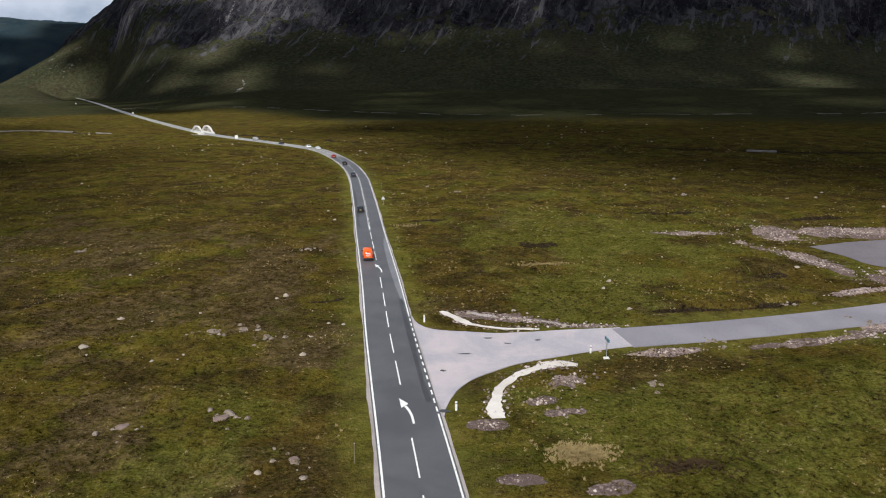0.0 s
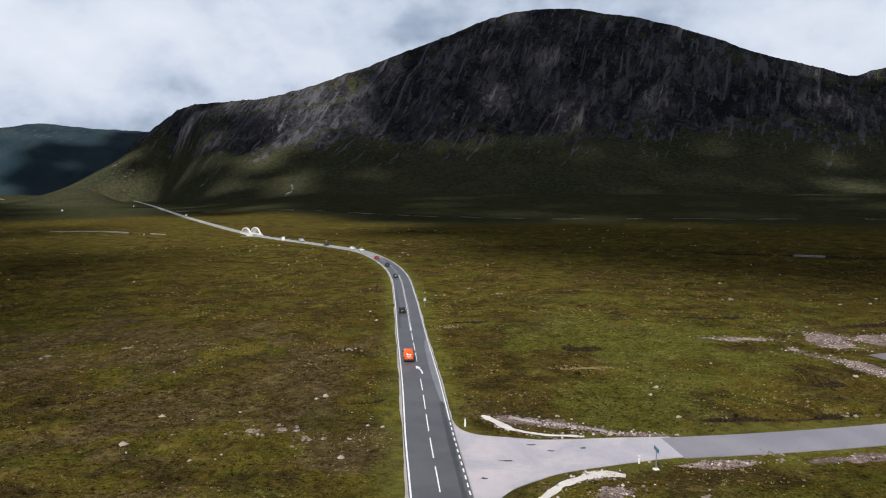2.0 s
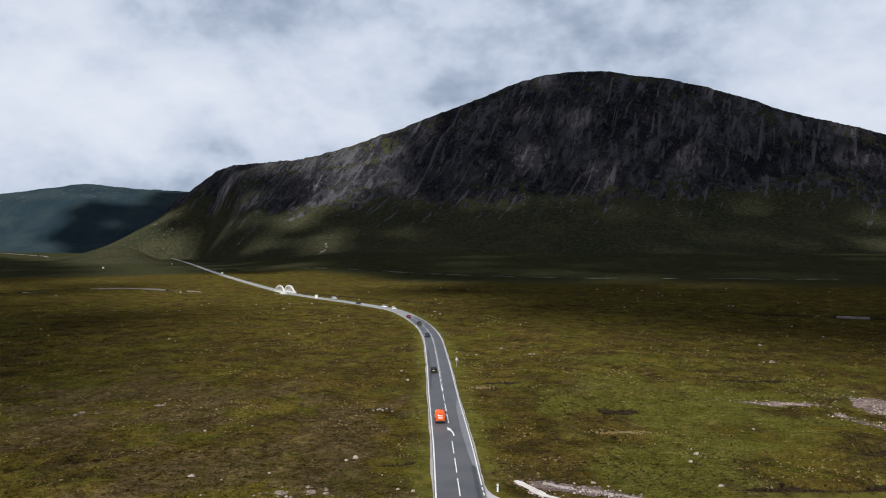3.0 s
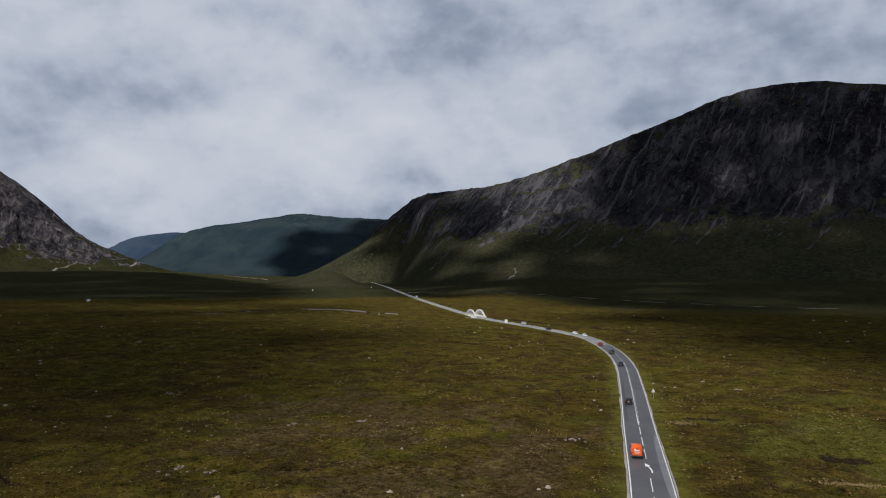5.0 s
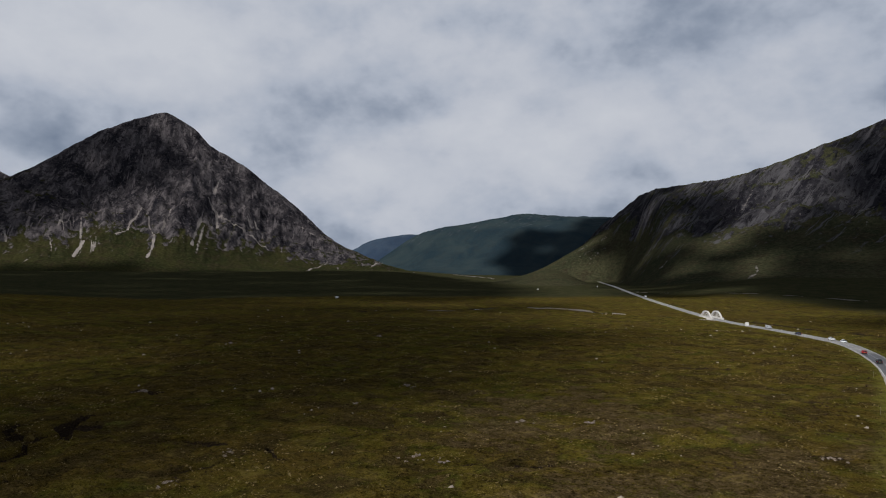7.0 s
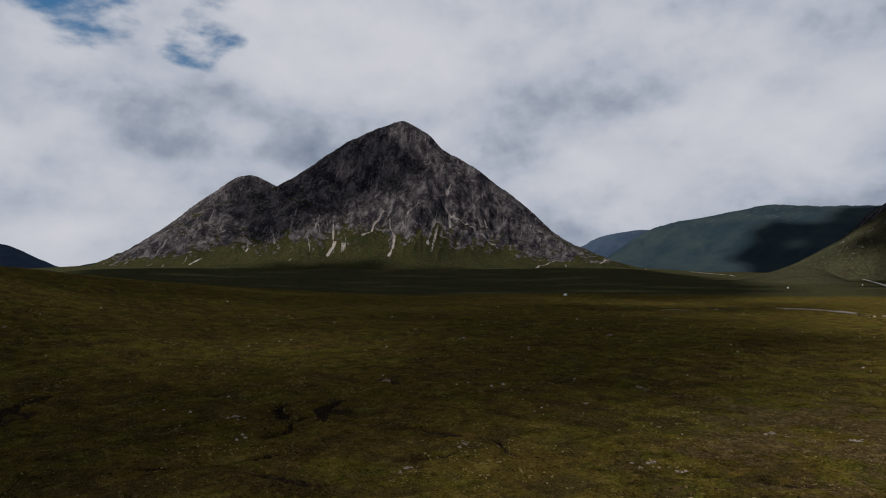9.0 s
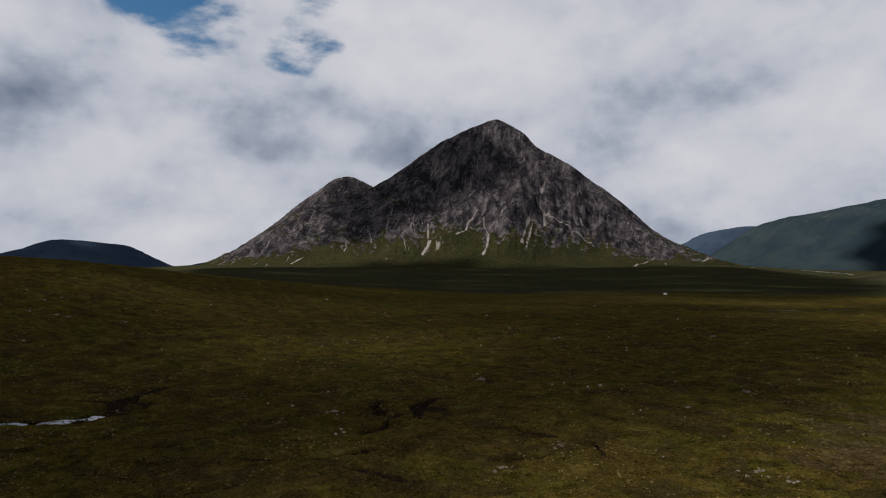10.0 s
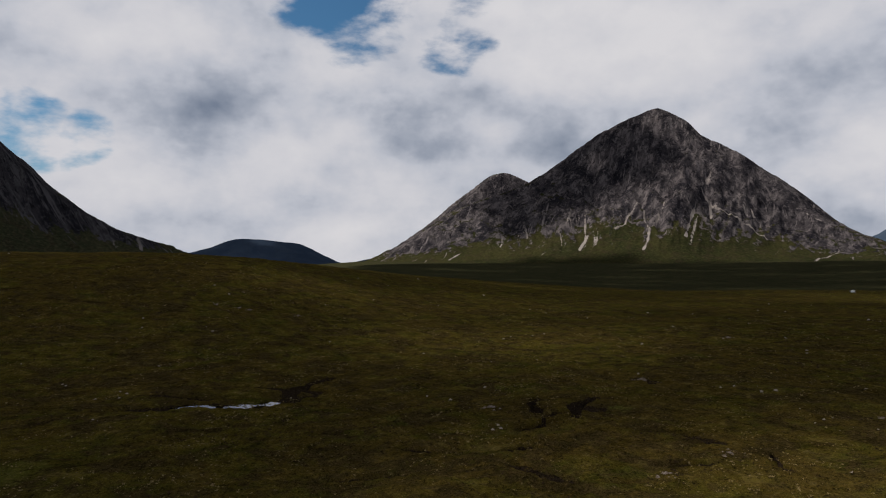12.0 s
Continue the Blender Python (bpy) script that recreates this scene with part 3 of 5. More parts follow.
def build_ground():
    az = np.concatenate([np.arange(-42, 118, 0.25), np.arange(118, 318, 4.0)])
    r = np.concatenate([[0.0, 4, 8, 12, 18, 25, 31, 38], np.geomspace(44, 700, 560), np.geomspace(706, 4850, 130)])
    rr, aa = np.meshgrid(r, np.radians(az), indexing="ij")
    x, y = -rr * np.sin(aa), rr * np.cos(aa)
    z, d1, d2 = land(x, y)
    # peat hags: dark cuts in the turf
    hag = np.zeros_like(x)
    wob = 0.5 * fbm(x, y, 4.0, 3, 71)
    for hx, hy, rx, ry, turn in HAGS + small_hags(70):
        c, s = math.cos(radians(turn)), math.sin(radians(turn))
        u, v = (x - hx) * c + (y - hy) * s, -(x - hx) * s + (y - hy) * c
        hag = np.maximum(hag, 1 - smooth(np.hypot(u / rx, v / ry) + wob, 0.6, 1.2))
    for pts, half in CUTS:
        d, _ = line_distance(x, y, spline(pts, 2.0))
        d = d + 1.3 * fbm(x, y, 6, 3, 59)
        hag = np.maximum(hag, 1.5 * (1 - smooth(d, half * 0.45, half * 0.95)))
    for line, half in BURNS:
        d, _ = line_distance(x, y, line)
        d = d + 2.0 * fbm(x, y, 22, 3, 57)
        hag = np.maximum(hag, 1.35 * (1 - smooth(d, half * 0.6, half * 1.35)))
    z = z - 1.5 * hag * smooth(d1, 6, 9)
    burn, _ = line_distance(x, y, BURNS[0][0])
    z = z - 2.2 * (1 - smooth(burn, 4, 9)) * (1 - smooth(np.hypot(x + 178, y - 517), 16, 34))
    me = grid_mesh("ground", x, y, z, wrap=True)
    give(me, "verge", (1 - smooth(np.minimum(d1, d2) + 2.5 * fbm(x, y, 9, 3, 62), 4.2, 9.0)) * 0.9)
    give(me, "peat", hag)
    bare = np.zeros_like(x)
    for bx, by, rx, ry, turn in BARE:
        c, s = math.cos(radians(turn)), math.sin(radians(turn))
        u, v = (x - bx) * c + (y - by) * s, -(x - bx) * s + (y - by) * c
        bare = np.maximum(bare, 1 - smooth(np.hypot(u / rx, v / ry) + 0.95 * fbm(x, y, 4.0, 4, 83, 0.65), 0.55, 1.15))
    give(me, "bare", bare)
    # greener on the low side of the road, grey heather in drifts on the other
    side = smooth(x - np.interp(y, ROAD_LINE[:, 1], ROAD_LINE[:, 0]), -7, 6)
    near = 1 - smooth(np.hypot(x, y), 140, 320)
    give(me, "lush", near * (0.04 + 0.40 * side + 1.1 * fbm(x, y, 22, 5, 91, 0.6)))
    give(me, "heath", (0.2 + 0.8 * near) * (1 - 0.8 * smooth(bearing(x, y), 28, 55)) * (0.42 - 0.34 * side + 1.0 * fbm(x, y, 17, 5, 95, 0.6)))
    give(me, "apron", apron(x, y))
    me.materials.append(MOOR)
    return tagged(new("ground", me), "rough moorland of olive grass and brown heather", "ground", kind="structure")


# x, y, half length, half width, turn
HAGS = [(-46, 206, 10, 3.5, 10), (-19, 108, 3.4, 1.3, 10), (-28.8, 146, 4.5, 2.2, 0),
        (-191, 101, 5, 1.2, 20), (37.9, 102.6, 7, 1.6, 5), (46, 103, 6, 1.3, 10), (53, 105.5, 6, 1.4, 15), (4.6, 126, 5, 1.3, 0), (-3.7, 177, 6, 3.0, 0), (21.3, 148.5, 5, 3.4, 0), (58, 121, 4, 2, 20), (-192, 103, 8, 1.5, 10), (-125, 78, 7, 2, 30), (-156, 68, 4, 4, 0),
        (-200, 0, 10, 2.5, 60), (60, 186, 14, 3, 5), (95, 178, 12, 3, 0), (-110, 40, 8, 1.5, 30), (-330, 150, 14, 2.5, 40), (-90, 250, 12, 2.5, 20)]
BARE = [(11, 97.4, 8.5, 2.0, -20), (14.4, 75.4, 3.0, 2.2, 40), (10.3, 69.7, 2.2, 1.1, 0), (12, 66.8, 2.2, 0.9, 0), (4.4, 64.8, 1.8, 1.2, 0), (27.5, 84.4, 6.5, 1.3, 8), (57, 158, 9, 2.2, 0), (76, 158, 5, 11, 0), (70.5, 132, 12, 3.2, -73), (94, 158, 19, 7, -5),
        (65, 149.5, 1.8, 3.4, 0), (86, 122, 13, 4, 18), (68, 110.5, 6, 1.3, 20), (51, 88.4, 12, 1.2, 15), (63, 93.2, 8, 2.4, 18), (6, 54.7, 2.6, 0.9, 0), (13.3, 53, 2.4, 0.9, 10), (75, 97.5, 14, 2.4, 15), (20, 94.6, 6, 0.8, 0)]
# peat cuts: points and half width
CUTS = [([(-152.9, 54.4), (-159, 57), (-164, 57), (-170, 62)], 1.5), ([(-146.6, 60), (-152, 64), (-159, 66), (-169, 76)], 1.9), ([(-138, 46), (-142, 52), (-149, 55), (-153, 60)], 1.2),
        ([(-178, -36), (-179.5, -22), (-178, -12), (-179.5, -3), (-190, 5)], 4.6), ([(-178, 2), (-190, 0), (-204, 4), (-214, 12)], 3.0), ([(-196, -36), (-190, -24), (-186, -12)], 2.6), ([(-196, 100), (-190, 102), (-183, 99)], 0.9), ([(-128, 22), (-122, 34), (-124, 44)], 0.9), ([(-112, 84), (-104, 80), (-98, 82)], 0.9)]
# burns cut into the moor: points and half width
BURNS = [(spline([(-440, 380), (-384, 452), (-372, 500), (-366, 536), (-321, 552), (-288, 541), (-240, 522), (-168, 512), (-130, 492), (-95, 466), (-28, 418), (25, 424), (101, 395), (155, 356), (240, 338), (360, 350), (520, 330)], 8.0), 4.6),
         (spline([(-330, 760), (-180, 640), (-40, 560), (80, 520), (210, 455), (330, 430), (520, 440)], 10.0), 3.8)]
ground = build_ground()


def mountain(name, label, crest, reach, mat, fine, step, shape, ribs, rock_from, seed, tongues=(), rock_gain=1.0, carve=1.0, pale=1.0, top_bare=0.0, lean=0.3, ends=0.28, flank=-0.13, bulk=38.0):
    """A hill from its crest line (x, y, height above the moor): it falls away on both sides over the given reach.
    fine, step: the mesh's spacing in degrees of bearing and in metres on the side that faces the moor."""
    line = spline(crest, 40.0)
    high = line[:, 2].max()
    ca, cr = bearing(line[:, 0], line[:, 1]), np.hypot(line[:, 0], line[:, 1])
    az = np.arange(ca.min() - 9, ca.max() + 9, fine)
    far = min(cr.max() + 60, 4850)
    r = np.concatenate([np.arange(max(cr.min() - reach * 1.05, 650), far, step), np.arange(far, min(far + reach, 4890), 60.0)])
    rr, aa = np.meshgrid(r, np.radians(az), indexing="ij")
    gx, gy = -rr * np.sin(aa), rr * np.cos(aa)
    wx = gx + 45 * fbm(gx, gy, 420, 3, seed + 3)
    wy = gy + 45 * fbm(gx, gy, 420, 3, seed + 9)
    dist = np.full(gx.shape, 1e9)
    total, weight, along = np.zeros(gx.shape), np.zeros(gx.shape), np.zeros(gx.shape)
    a, b = line[:-1], line[1:]
    for k in range(len(a)):
        dx, dy, dz = b[k] - a[k]
        t = np.clip(((wx - a[k, 0]) * dx + (wy - a[k, 1]) * dy) / (dx * dx + dy * dy), 0, 1)
        d2 = (wx - a[k, 0] - t * dx) ** 2 + (wy - a[k, 1] - t * dy) ** 2
        w = 1.0 / (d2 + 900.0) ** 3
        total += w * (a[k, 2] + t * dz)
        along += w * (k + t) * 40.0
        weight += w
        dist = np.minimum(dist, d2)
    dist = np.sqrt(dist)
    top, along = total / weight, along / weight
    span = reach * (ends + (1 - ends) * np.clip(top / high, 0, 1))
    dist = np.maximum(dist - 55.0, 0)
    z = top * shape(np.clip(dist / span, 0, 1.2))
    h = z / high
    level = flank * (1 - np.clip(top / high, 0, 1)) + 0.55 * h + 0.45 * z / np.maximum(top, 0.2 * high)
    skew = along + lean * dist
    ragged_edge = 0.14 * fbm(skew, dist * 0.35, 170, 5, seed + 77, 0.65) + 0.08 * fbm(skew, dist * 0.3, 45, 3, seed + 78, 0.6)
    steep = smooth(level + carve * ragged_edge, rock_from - 0.19, rock_from + 0.19)
    # gullies and buttresses run down from the crest, broken by ledges
    rib = fbm(skew, dist * 0.5, ribs, 4, seed, 0.6)
    rib2 = np.abs(fbm(skew - 0.3 * dist, dist * 0.6, ribs * 0.5, 4, seed + 21, 0.6))
    away = smooth(dist, 10, 170)
    z = z + carve * away * (0.05 + steep) * (bulk * rib - 44 * rib2 + 11) * np.minimum(1, h * 3)
    crag = fbm(gx, gy, 75, 5, seed + 40, 0.62) - 0.9 * np.abs(fbm(gx, gy, 90, 5, seed + 44, 0.66)) + 0.25
    z = z + (1.2 + 20 * carve * steep) * crag * smooth(dist, 0, 60) * smooth(h, 0.02, 0.2)
    z = z + (5 * fbm(gx, gy, 130, 4, seed + 50) + (4 + 9 * max(carve - 0.9, 0)) * fbm(gx, gy, 48, 4, seed + 55, 0.7)) * (1 - away) - 6
    if seed == 100:
        # the apron keeps clear of the road where the glen opens
        road_off, _ = line_distance(gx, gy, coarse(ROAD_LINE, 12))
        clear = np.maximum(smooth(road_off, 15, 200), smooth(rr, 2350, 2550))
        z, steep = (z + 6) * clear - 6, steep * np.maximum(smooth(road_off + 140 * fbm(along, dist * 0.5, 160, 5, 7, 0.6), 40, 330), smooth(level, 0.36, 0.56))
    me = grid_mesh(name, gx, gy, z, keep=z > -5.9)
    slope = np.hypot(np.gradient(z, r, axis=0), np.gradient(z, np.radians(az), axis=1) / rr)
    rock = rock_gain * steep * (0.30 + 0.62 * smooth(slope, 0.30, 1.1)) + 0.25 * rib2 * steep
    give(me, "rock", rock * (1 - top_bare * (1 - smooth(dist + 60 * fbm(gx, gy, 120, 3, seed + 13), 20, 190))))
    s = np.zeros_like(z)
    for pts, wide in tongues:
        tl = spline(pts, 12.0)
        d, at = line_distance(gx, gy, tl)
        wob = 7 * fbm(gx, gy, 40, 4, seed + 91, 0.6)
        w = 0.42 * wide * (0.35 + 0.65 * at / len(tl))
        s = np.maximum(s, 1 - smooth(d + wob, w * 0.4, w * 1.2 + step * 0.4))
    band = smooth(level, rock_from - 0.16, rock_from - 0.04) * (1 - smooth(level, rock_from + 0.05, rock_from + 0.25))
    run = fbm(along + 0.1 * dist, dist * 0.10, 30, 4, seed + 61, 0.6)
    s = np.maximum(s, 0.8 * band * smooth(run, 0.26, 0.5))
    give(me, "scree", s * pale)
    me.materials.append(mat)
    return tagged(new(name, me), label, "mountain")


def crest_at(*rows):
    """Crest points from bearing, distance and height angle as seen from the hover point."""
    return [tuple(polar(az, r, 33.3 + r * math.tan(radians(el)))) for az, r, el in rows]


def crag_shape(d):
    return np.clip(1 - d, 0, 1) ** 2.9 - 0.02 * d


def soft_shape(d):
    return np.where(d < 1, 0.5 + 0.5 * np.cos(np.pi * np.clip(d, 0, 1)), 0) - 0.02 * d


SCREES = [([(-2611, 1354), (-2562, 1278), (-2513, 1240), (-2500, 1198)], 13), ([(-2539, 1101), (-2442, 1025)], 15), ([(-2525, 1423), (-2495, 1394), (-2455, 1340)], 10), ([(-2545, 1591), (-2490, 1595), (-2443, 1627), (-2403, 1686), (-2325, 1724)], 9),
          ([(-2471, 1522), (-2430, 1481), (-2346, 1402)], 10), ([(-2579, 1359), (-2494, 1318), (-2416, 1294), (-2311, 1214)], 6), ([(-2500, 1601), (-2427, 1559)], 12), ([(-2472, 1759), (-2440, 1752)], 9), ([(-2477, 1730), (-2445, 1723)], 9),
          ([(-2535, 944), (-2473, 884)], 8), ([(-2692, 631), (-2643, 579)], 9), ([(-2612, 1682), (-2569, 1630)], 16), ([(-2727, 1112), (-2634, 1054)], 7), ([(-2438, 1943), (-2363, 2002)], 7), ([(-2768, 902), (-2684, 868)], 6)]
SLABS = [([(-673, 1882), (-700, 1805), (-715, 1755)], 12), ([(-405, 1954), (-470, 1898), (-520, 1880)], 8), ([(-57, 2005), (-87, 1971)], 12), ([(-254, 1969), (-314, 1914)], 16), ([(-165, 2150), (-183, 2121), (-247, 1994)], 9), ([(-541, 2142), (-587, 1980)], 8),
         ([(-469, 1732), (-457, 1651), (-440, 1597), (-439, 1525)], 3.5), ([(-362, 1482), (-358, 1416), (-342, 1340)], 4)]
mountain("mountain", "dark rounded hill with a rocky face and heather apron",
         crest_at((30.4, 3420, 0.0), (28.6, 3320, 0.75), (26.9, 3220, 1.9), (25.5, 3100, 3.6), (24.7, 3000, 4.75), (23.6, 2860, 5.5), (22.0, 2640, 6.35), (19.9, 2400, 6.81), (16.1, 2230, 7.44), (10.7, 2250, 9.44), (6.1, 2270, 11.02), (1.6, 2290, 12.44), (-1.2, 2300, 13.42), (-3.4, 2310, 13.69), (-8.3, 2320, 13.57),
                  (-14.2, 2320, 12.1), (-17.9, 2330, 10.65), (-20.6, 2350, 9.4), (-24.0, 2450, 8.1), (-25.5, 2500, 7.8), (-27.9, 2550, 8.19), (-34, 2600, 9.2), (-44, 2650, 8.0), (-58, 2700, 4.0)),
         1480, HILL_NORTH, 0.1, 8.0, crag_shape, 190.0, 0.27, 100, tongues=SLABS, pale=0.62, top_bare=0.35, lean=0.45, ends=0.10)
mountain("mountain", "steep pyramid of grey rock above green slopes with pale scree",
         crest_at((83.8, 3000, 0.0), (82, 3050, 1.5), (78.7, 3100, 3.6), (76.5, 3150, 4.7), (71.2, 3250, 6.58), (68.5, 3300, 8.34), (66.7, 3320, 9.59), (64.9, 3330, 10.6), (63, 3340, 11.33), (61.4, 3340, 11.86), (60, 3340, 11.19), (58.9, 3340, 10.51), (57.9, 3330, 9.46), (56.6, 3320, 8.99),
                  (55.4, 3310, 8.21), (53.8, 3300, 7.14), (52, 3250, 5.66), (50.3, 3200, 4.05), (48.5, 3150, 2.59), (46.4, 3100, 1.55), (43.8, 3050, 0.43), (41, 3000, -0.2)),
         1900, HILL_WEST, 0.075, 8.0, crag_shape, 330.0, 0.28, 200, tongues=SCREES, rock_gain=1.15, pale=0.9, carve=1.2, lean=0.05, flank=0.08, bulk=75.0)
mountain("mountain", "grey rocky peak joined to the steep pyramid", crest_at((82, 3500, 1.2), (79.1, 3600, 3.31), (76.5, 3700, 5.13), (74.6, 3750, 6.87), (73.3, 3780, 7.35), (71.2, 3800, 6.67), (68, 3800, 5.0)), 900, HILL_WEST, 0.15, 14.0, crag_shape, 150.0, 0.3, 300)
mountain("mountain", "long hill closing the glen, tinted blue-green for haze", crest_at((44.5, 3700, -0.2), (43.2, 3800, 0.68), (41.4, 3900, 2.33), (40.3, 4000, 3.49), (37.8, 4050, 3.96), (35, 4080, 4.44), (32.7, 4100, 4.81), (31.9, 4100, 4.58), (27.2, 4100, 4.47), (24, 4100, 4.2), (18, 4100, 3.5)), 1100, HILL_FAR_HAZE, 0.15, 16.0, soft_shape, 260.0, 0.8, 400, carve=0.3, pale=0.0)
mountain("mountain", "far hill at the end of the glen, tinted blue for haze", crest_at((48, 4450, 0.8), (46.4, 4500, 1.92), (45.1, 4500, 2.62), (42.8, 4500, 3.05), (40.8, 4500, 3.07), (37, 4500, 2.5)), 500, HILL_BLUE_HAZE, 0.2, 20.0, soft_shape, 260.0, 0.9, 500, carve=0.3, pale=0.0)
mountain("mountain", "steep dark hill rising beyond the moor", crest_at((122, 2300, 16.0), (116, 2350, 13.0), (110.5, 2400, 8.95), (108.6, 2400, 6.96), (106.7, 2400, 5.27), (104.1, 2400, 3.52), (102.4, 2400, 2.51), (99.9, 2450, 1.6), (98.5, 2500, 0.6)), 900, HILL_NORTH, 0.15, 14.0, crag_shape, 170.0, 0.3, 600)
mountain("mountain", "low hill far beyond the moor, tinted blue for haze", crest_at((99.5, 4200, 0.6), (96.6, 4250, 1.4), (95, 4250, 2.02), (93.7, 4250, 2.07), (91.1, 4250, 1.86), (89.3, 4250, 1.63), (88, 4250, 0.91), (86.9, 4250, -0.1)), 600, HILL_BLUE_HAZE, 0.2, 20.0, soft_shape, 260.0, 0.9, 700, carve=0.3, pale=0.0)
mountain("mountain", "hill far away, tinted blue for haze", crest_at((86.5, 4500, -0.1), (84.8, 4500, 0.44), (83.5, 4500, 0.48), (82, 4500, -0.1)), 300, HILL_BLUE_HAZE, 0.2, 20.0, soft_shape, 260.0, 0.9, 800, carve=0.3, pale=0.0)

# ---- roads ----
def normals(line):
    d = np.gradient(line[:, :2], axis=0)
    d /= np.linalg.norm(d, axis=1)[:, None]
    return np.stack([d[:, 1], -d[:, 0]], 1)         # to the right of the way


def ribbon(name, line, left, right, z, mat, thick=0.12, parent=None):
    """A strip along a line between two offsets (numbers or arrays, right is plus), with a thickness."""
    nrm = normals(line)
    n = len(line)
    l, r = np.broadcast_to(left, n), np.broadcast_to(right, n)
    a, b = line[:, :2] + nrm * l[:, None], line[:, :2] + nrm * r[:, None]
    zz = np.broadcast_to(z, n) + glen(line[:, 0], line[:, 1])
    bm = bmesh.new()
    rows = []
    for i in range(n):
        rows.append([bm.verts.new((*a[i], zz[i] - thick)), bm.verts.new((*a[i], zz[i])), bm.verts.new((*b[i], zz[i])), bm.verts.new((*b[i], zz[i] - thick))])
    for p, q in zip(rows, rows[1:]):
        for k in range(3):
            bm.faces.new((p[k], p[k + 1], q[k + 1], q[k]))
    for e in (rows[0], rows[-1]):
        bm.faces.new(e)
    bmesh.ops.recalc_face_normals(bm, faces=bm.faces)
    return link(name, bm, mat, parent)


def link(name, bm, mat, parent=None):
    me = bpy.data.meshes.new(name)
    bm.to_mesh(me)
    bm.free()
    for m in (mat if isinstance(mat, (list, tuple)) else [mat]):
        me.materials.append(m)
    ob = new(name, me)
    if parent:
        ob.parent = parent
    return ob


def part(name, bm, mat, parent, label=""):
    ob = link(name, bm, mat, parent)
    return tagged(ob, label) if label else ob


def lengths(line):
    return np.concatenate([[0], np.cumsum(np.linalg.norm(np.diff(line[:, :2], axis=0), axis=1))])


def at_length(line, s):
    """Place and heading at a length along the line."""
    ls = lengths(line)
    p = np.array([np.interp(s, ls, line[:, k]) for k in (0, 1)])
    q = np.array([np.interp(s + 0.5, ls, line[:, k]) for k in (0, 1)])
    d = (q - p) / np.linalg.norm(q - p)
    return p, d


def cut(line, s0, s1, step=2.0):
    ls = lengths(line)
    s = np.linspace(s0, s1, max(2, int((s1 - s0) / step) + 1))
    return np.stack([np.interp(s, ls, line[:, k]) for k in (0, 1)], 1)


ROAD_Z = 0.10
road = tagged(ribbon("road", ROAD_LINE[:, :2], -HALF - 0.25, HALF + 0.25, ROAD_Z, ASPHALT, 0.3), "two-lane grey asphalt road across the moor", "road", kind="structure")


def ragged(n, size, seed):
    """Uneven offsets along an edge."""
    i = np.arange(n, dtype=float)
    return size * fbm(i * 2.0, i * 0 + seed * 31.7, 9.0, 4, seed, 0.7)


# gravel shoulders, ragged where they meet the grass
n_road = len(ROAD_LINE)
ribbon("gravel_shoulder", ROAD_LINE[:, :2], -HALF - 0.52 + ragged(n_road, 0.38, 1), -HALF - 0.22, ROAD_Z - 0.02, GRAVEL, 0.25, road)
ribbon("gravel_shoulder", ROAD_LINE[:, :2], HALF + 0.22, HALF + 0.42 + ragged(n_road, 0.25, 2), ROAD_Z - 0.02, GRAVEL, 0.25, road)
PAINT_Z = ROAD_Z + 0.006
END = lengths(ROAD_LINE)[-1]
MOUTH_0, MOUTH_1 = 259.0, 291.0          # where the side road joins, along the main road


def stripe(s0, s1, offset, half, mat=WHITE_LINE, name="edge_line", z=PAINT_Z):
    return ribbon(name, cut(ROAD_LINE, s0, s1), offset - half, offset + half, z, mat, 0.004, road)


ribbon("worn_surface", cut(ROAD_LINE, 536, END), -HALF - 0.24, HALF + 0.24, ROAD_Z + 0.003, OLD_ASPHALT, 0.004, road)
stripe(0, END, -HALF, 0.10)
stripe(0, MOUTH_0, HALF, 0.09)
stripe(MOUTH_1, END, HALF, 0.09)
s = MOUTH_0 + 0.5
while s < MOUTH_1 - 0.6:
    stripe(s, s + 1.15, HALF, 0.09, name="mouth_dash")
    s += 2.1
# centre line: long dashes by the junction, then a double line with short dashes up to the bend
for s0 in [k for k in np.arange(265.9 - 9.9 * 22, 357, 9.9)]:
    if not (255 < s0 < 264 or 315 < s0 < 322):
        stripe(s0 + 1.0, s0 + 8.2, 0.0, 0.075, name="centre_dash")
stripe(357, 640, -0.12, 0.06, name="centre_line")
for s0 in np.arange(358, 470, 5.6):
    stripe(s0, s0 + 2.2, 0.16, 0.06, name="centre_dash")
for s0 in np.arange(645, 1100, 12.0):
    stripe(s0, s0 + 5.0, 0.0, 0.06, name="centre_dash")


def lane_arrow(s):
    """A curved arrow that bids drivers keep left."""
    bm = bmesh.new()
    pts = [(0.52, 0.0), (0.50, 1.6), (0.32, 3.0), (0.02, 4.2)]
    widths = (0.11, 0.13, 0.15, 0.16)
    rows = []
    for (x, y), w in zip(pts, widths):
        rows.append((bm.verts.new((x - w, y, 0)), bm.verts.new((x + w, y, 0))))
    for a, b in zip(rows, rows[1:]):
        bm.faces.new((a[0], a[1], b[1], b[0]))
    bm.faces.new([bm.verts.new(p) for p in ((-0.42, 3.75, 0), (0.42, 4.65, 0), (-0.48, 6.1, 0))])
    ob = link("lane_arrow", bm, WHITE_LINE, road)
    p, d = at_length(ROAD_LINE, s)
    ob.matrix_basis = pose(p[0], p[1], PAINT_Z, 0, 0, math.degrees(math.atan2(d[1], d[0])) - 90)


lane_arrow(257.2)
lane_arrow(317.0)

